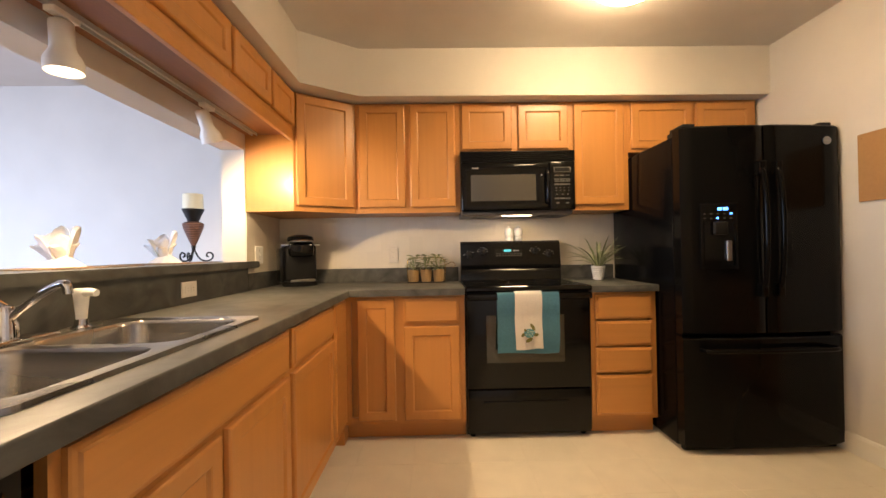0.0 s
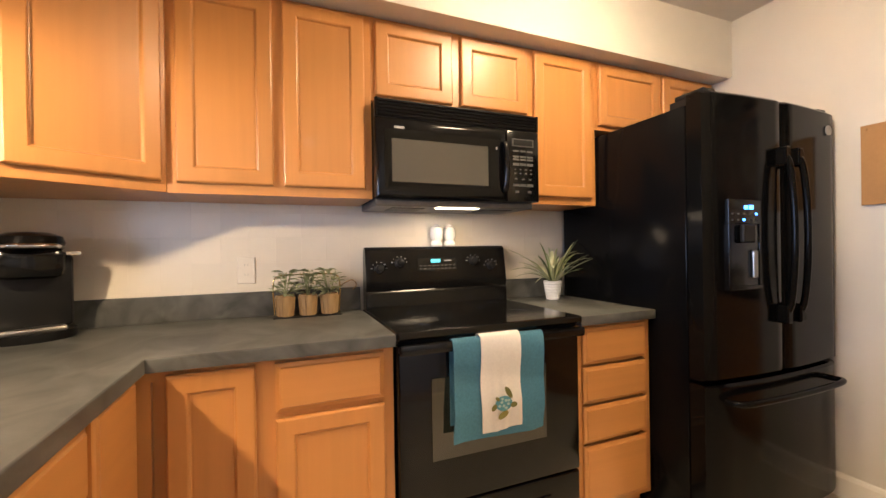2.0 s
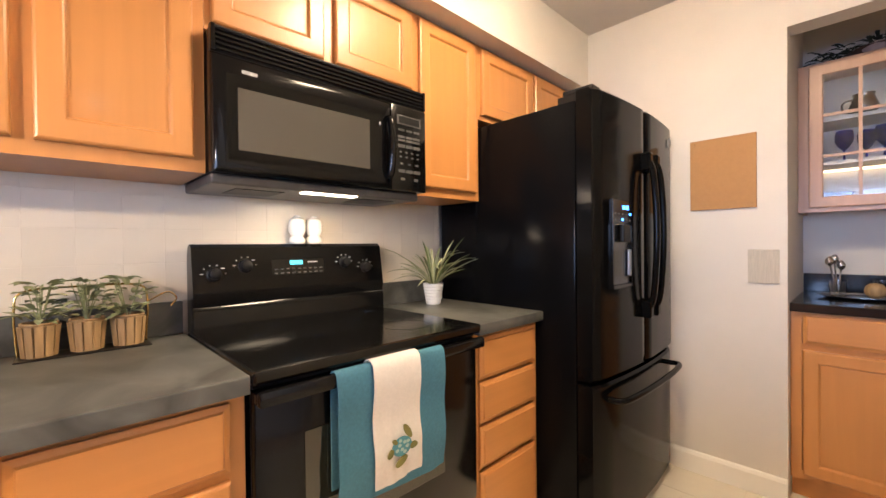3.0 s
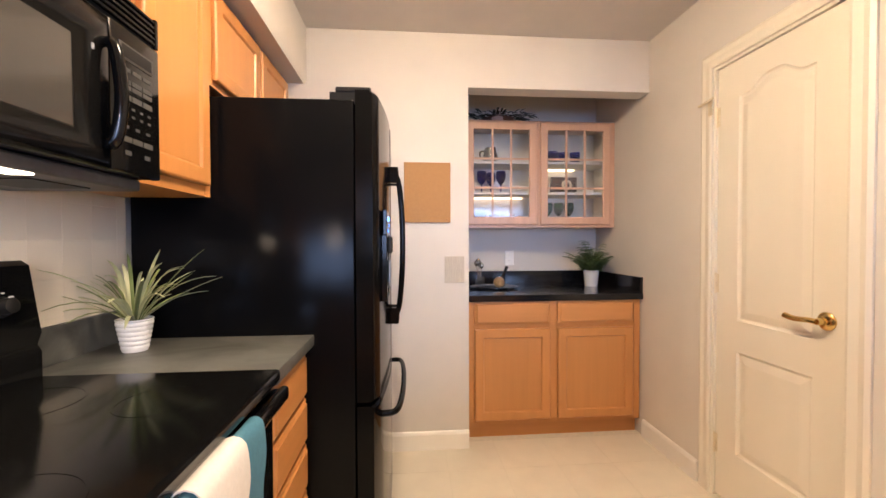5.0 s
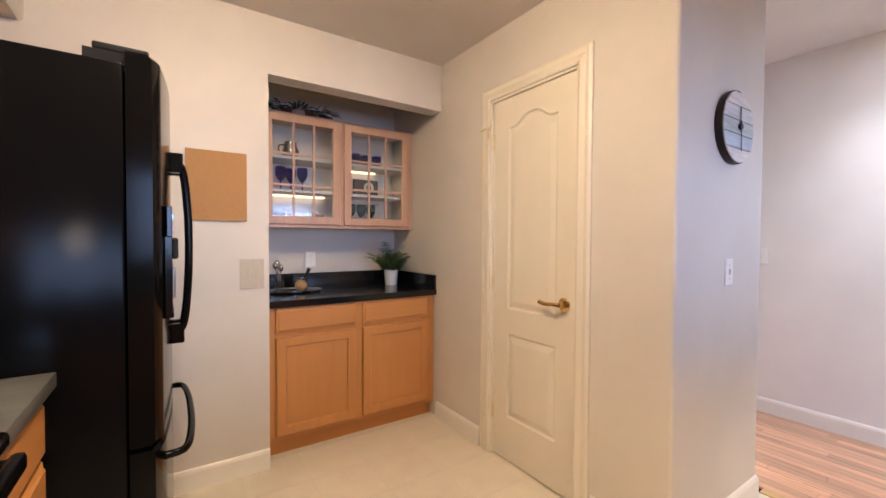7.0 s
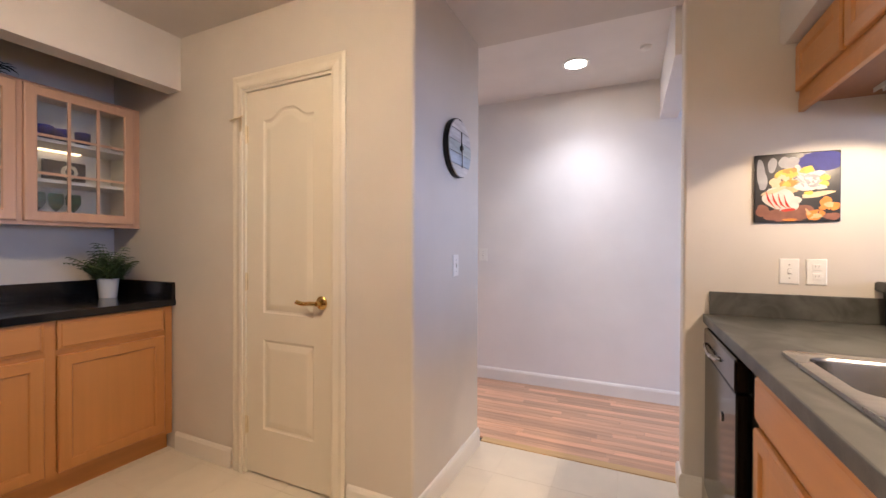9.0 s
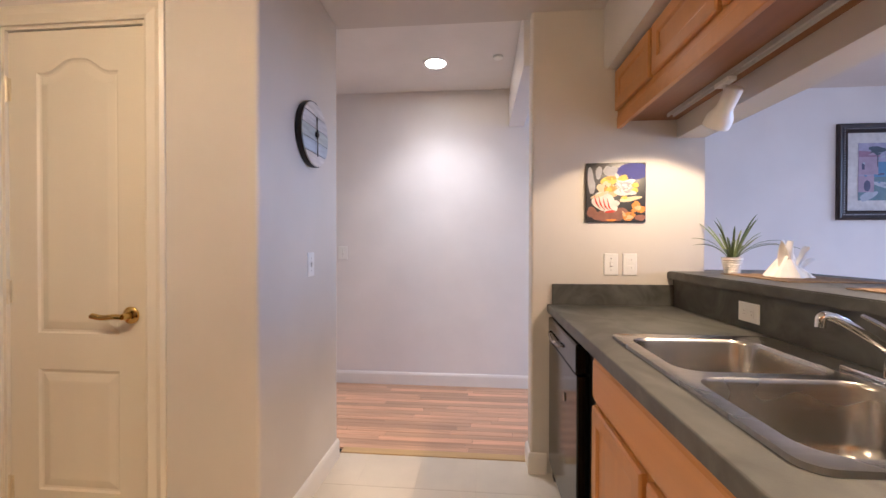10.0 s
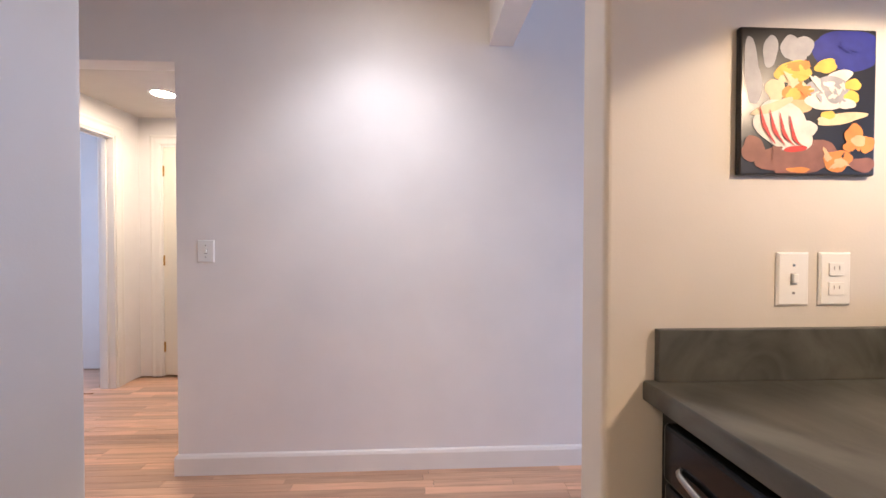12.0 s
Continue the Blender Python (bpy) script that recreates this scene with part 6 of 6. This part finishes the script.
for u, v, z, r, tone in ((0.14, 0.13, NZ0 + 0.031, 0.07, (0.06, 0.05, 0.045)), (0.31, 0.12, NZ0 + 0.031, 0.085, (0.62, 0.62, 0.60)), (0.42, 0.15, NZ0 + 0.031, 0.06, (0.36, 0.20, 0.06))):
    m = material("bowl_glaze", tone, 0.25, vary=0.15, scale=(20, 20, 20), coat=0.4)
    single("bowl", lathe(bmesh.new(), [(r * 0.4, 0.0), (r * 0.42, 0.006), (r * 0.8, 0.03), (r, 0.07), (r * 0.96, 0.07), (r * 0.75, 0.034), (0.004, 0.012)], 28), m, inside(u, v, z), "glazed bowl on a cabinet shelf", "bowl", "bowls", smooth=True)
sq = thing("patterned_dish", inside(0.80, 0.14, shelf_z[0] + 0.001), "dark square dish with a pale painted star", "dish")
part("dish", boxes((-0.012, 0.012, -0.10, 0.10, 0.0, 0.125), bevel=0.006), paint("dish_brown", (0.06, 0.045, 0.035), 0.3), sq)
part("motif", lathe(bmesh.new(), [(0.042, -0.0145), (0.042, -0.0122), ], 8, (0, -0.02, 0.065), "x"), paint("dish_cream", (0.6, 0.52, 0.36), 0.3), sq)
part("motif_center", lathe(bmesh.new(), [(0.022, -0.0162), (0.022, -0.0147)], 8, (0, -0.02, 0.065), "x"), bpy.data.materials["dish_brown"], sq)

# basket of greenery on top of the niche cabinet
bk = thing("basket_of_greenery", pose(NF + 0.15, 1.48, NZ1), "dark basket with dried greenery above the cabinet", "basket")
part("basket", lathe(bmesh.new(), [(0.09, 0.0), (0.12, 0.03), (0.125, 0.045), (0.115, 0.045), (0.10, 0.02)], 28), WICKER, bk, smooth=True)
r = random.Random(77)
bm = bmesh.new()
for k in range(230):
    a = r.uniform(0, 6.28)
    q = r.uniform(0, 0.12)
    base = (q * math.cos(a) * 0.6, q * math.sin(a) * 2.1, 0.015 + r.uniform(0, 0.08))
    blade(bm, base, a, r.uniform(0.045, 0.085), r.uniform(0.008, 0.015), r.uniform(0.0, 1.0), 0.5, 3)
part("greenery", bm, material("dried_greenery", (0.035, 0.04, 0.022), 0.8, vary=0.5, scale=(30, 30, 30)), bk)
single("shell_ornament", lathe(bmesh.new(), [(0.01, -0.045), (0.028, -0.03), (0.03, 0.0), (0.018, 0.03), (0.006, 0.045)], 18, axis="y"), paint("shell_pink", (0.42, 0.30, 0.26), 0.5), pose(NF + 0.055, 1.50, NZ1 + 0.0305), "pale pink shell ornament above the cabinet", "ornament", smooth=True)

# tray with bar tools on the black granite
ty0 = pose(2.775, 1.535, 0.9145)
t = thing("serving_tray", ty0, "oval silver tray on the black granite", "tray")
bm = bmesh.new()
rows = bridge(bm, [[(rx * math.cos(a), ry * math.sin(a), z) for a in (2 * math.pi * i / 40 for i in range(40))] for rx, ry, z in ((0.10, 0.14, 0.0), (0.125, 0.165, 0.012), (0.135, 0.175, 0.014), (0.135, 0.175, 0.012), (0.12, 0.16, 0.008), (0.095, 0.135, 0.004))])
bm.faces.new(rows[-1])
bm.faces.new(rows[0][::-1])
part("plate", bm, STEEL, t, smooth=True)
g = thing("tool_cup", pose(2.80, 1.63, 0.9185), "glass cup with metal bar tools on the tray", "cup")
part("cup", lathe(bmesh.new(), [(0.026, 0.0), (0.03, 0.004), (0.034, 0.075), (0.032, 0.075), (0.027, 0.008), (0.004, 0.006)], 24), PANE, g, smooth=True)
for k, (dx, dy, hh) in enumerate(((-0.02, 0.03, 0.17), (0.012, -0.012, 0.15), (0.0, 0.012, 0.18))):
    tool = part("tool_handle", tube(bmesh.new(), [(0, 0, 0.012), (dx * 0.6, dy * 0.6, hh * 0.6), (dx, dy, hh)], 0.004, 8), STEEL, g, smooth=True)
    part("tool_head", lathe(bmesh.new(), [(0.004, -0.02), (0.015, -0.008), (0.018, 0.008), (0.010, 0.024), (0.002, 0.03)], 14, (dx, dy, hh)), STEEL, tool, smooth=True)
single("wooden_ball", lathe(bmesh.new(), [(0.004, 0.0), (0.022, 0.005), (0.036, 0.02), (0.040, 0.038), (0.036, 0.056), (0.022, 0.071), (0.004, 0.076)], 26), POT_WOOD, pose(2.76, 1.50, 0.9185), "pale wooden ball on the tray", "ornament", smooth=True)
b = thing("stirring_glass", pose(2.83, 1.475, 0.9185), "clear mixing glass with a dark muddler", "glass")
part("glass", lathe(bmesh.new(), [(0.03, 0.0), (0.034, 0.004), (0.038, 0.085), (0.036, 0.085), (0.031, 0.010), (0.004, 0.008)], 24), PANE, b, smooth=True)
part("muddler", tube(bmesh.new(), [(0.0, 0.01, 0.012), (0.0, -0.03, 0.10), (0, -0.05, 0.145)], 0.010, 10, [0.8, 1.0, 1.3]), BLACK_MATT, b, smooth=True)

# fern in a white pot
p = thing("potted_fern", pose(2.81, 0.80, 0.9145) @ Matrix.Scale(1.18, 4), "feathery green fern in a plain white pot", "plant")
part("pot", lathe(bmesh.new(), [(0.036, 0.0), (0.038, 0.004), (0.047, 0.098), (0.048, 0.10), (0.043, 0.10), (0.041, 0.088)], 30), CERAMIC, p, smooth=True)
part("soil", lathe(bmesh.new(), [(0.041, 0.075), (0.041, 0.088), (0.005, 0.092)], 20), SOIL, p)
r = random.Random(31)
for k in range(56):
    a, rise, ln, dr = 2.4 * k + r.uniform(-0.3, 0.3), r.uniform(0.7, 1.5), r.uniform(0.17, 0.28), r.uniform(0.12, 0.45)
    if math.cos(a) > 0.3:
        ln *= 0.6
    if math.sin(a) < -0.4:
        ln *= 0.65
    bm = bmesh.new()
    d, s = Vector((math.cos(a), math.sin(a), 0)), Vector((-math.sin(a), math.cos(a), 0))
    spine = [Vector((0, 0, 0.09)) + d * ln * (t * math.cos(rise) + 0.2 * dr * t * t) + Vector((0, 0, ln * (t * math.sin(rise) - 0.8 * dr * t * t))) for t in (i / 9 for i in range(10))]
    tube(bm, spine, 0.0011, 5)
    for i in range(2, 10):
        for side in (-1, 1):
            blade(bm, spine[i], a + side * 1.1, 0.062 * (1.1 - i / 12), 0.010, 0.15, 0.4, 2)
    part("frond", bm, FERN, p)

# ---- floor pieces ----
fl = structure("floor", boxes((PASS_OUT, NICHE_E + 0.12, -0.235, BACK + 0.12, -0.1, -0.0014)), GROUT, "cream ceramic tile floor with fine joints", "floor")
PITCH = 0.3085
bm = boxes((0.0011, PITCH - 0.0011, 0.0011, PITCH - 0.0011, -0.0012, 0.0), bevel=0.0005)
tile = part("tile", bm, TILE, fl)
first = True
for i in range(-1, 9):
    for k in range(0, 9):
        x, y = -0.37 + PITCH * i, -0.23 + PITCH * k
        if x > EAST and not 0.3 < y < 1.8:
            continue
        t = tile if first else new("tile", tile.data)
        first = False
        t.parent = fl
        t.location = (x, y, random.uniform(-0.0002, 0.0002))

# oak planks in the hall, laid across the way
hall = structure("floor_hall", boxes((-1.6, 3.2, HALL - 0.1, -0.25, -0.0118, -0.0110)), DARK, "narrow oak plank floor in warm mixed tones", "floor")
WIDE = 0.057
plank_mesh = {}


def plank(length):
    key = round(length, 1)
    if key not in plank_mesh:
        data = bpy.data.meshes.new("plank")
        bm = boxes((0.0006, key - 0.0006, 0.0006, WIDE - 0.0006, -0.0105, 0.0), bevel=0.001)
        bm.to_mesh(data)
        bm.free()
        data.materials.append(PLANK)
        plank_mesh[key] = data
    return plank_mesh[key], key


rng = random.Random(5)
for r in range(46):
    y = -0.295 - WIDE * (r + 1)
    x = -1.5 - rng.uniform(0, 0.5)
    limit = 2.74 if y < HALL - 0.12 else 2.9
    if y < HALL - 0.13:
        x = 0.75 - rng.uniform(0, 0.02)
    while x < limit - 0.12:
        data, length = plank(rng.choice((0.4, 0.6, 0.7, 0.9, 1.1)))
        if x + length > limit:
            data, length = plank(max(0.1, math.floor((limit - x) * 10) / 10))
        p = new("plank", data)
        p.parent, p.location = hall, (x, y, rng.uniform(-0.0004, 0.0004))
        x += length
th = tagged(mesh_object("threshold", boxes((STUB_END, PANTRY, -0.295, -0.232, -0.010, 0.005), bevel=0.004), THRESHOLD), "pale oak threshold strip between tile and planks", "threshold", "", "structure")

# ---- backsplash tiles ----
def tiled(name, m, cols, z_rows, width, label):
    ob = tagged(new(name), label, "tiles", "", "structure")
    ob.matrix_world = m
    meshes = {}
    for z0, z1 in z_rows:
        for c in range(cols + 1):
            x0, x1 = 0.108 * c, min(0.108 * (c + 1), width)
            if x1 - x0 < 0.01:
                continue
            key = (round(x1 - x0, 4), z0)
            if key not in meshes:
                data = bpy.data.meshes.new("tile")
                bm = boxes((0.0007, x1 - x0 - 0.0007, -0.008, -0.001, z0 + 0.0007, z1 - 0.0007), bevel=0.0007)
                bm.to_mesh(data)
                bm.free()
                data.materials.append(SPLASH)
                meshes[key] = data
            t = new("tile", meshes[key])
            t.parent, t.location = ob, (x0, random.uniform(-0.0003, 0.0003), 0)
    part("grout", boxes((0, width, -0.0074, -0.0005, z_rows[0][0], z_rows[-1][1])), material("pale_grout", (0.73, 0.665, 0.55), 0.7, vary=0.1, scale=(40, 40, 40)), ob)


Z_ROWS = [(1.0205, 1.040), (1.040, 1.148), (1.148, 1.256), (1.256, 1.364), (1.364, 1.4045)]
tiled("backsplash_tiles", Matrix.Translation((PASS_IN + 0.009, BACK, 0)), 23, Z_ROWS, 2.53, "glossy cream-white square backsplash tiles")
tiled("backsplash_tiles_side", Matrix.Translation((PASS_IN, 2.592, 0)) @ Matrix.Rotation(math.pi / 2, 4, "Z"), 4, Z_ROWS, 0.529, "glossy cream-white square tiles on the side wall")
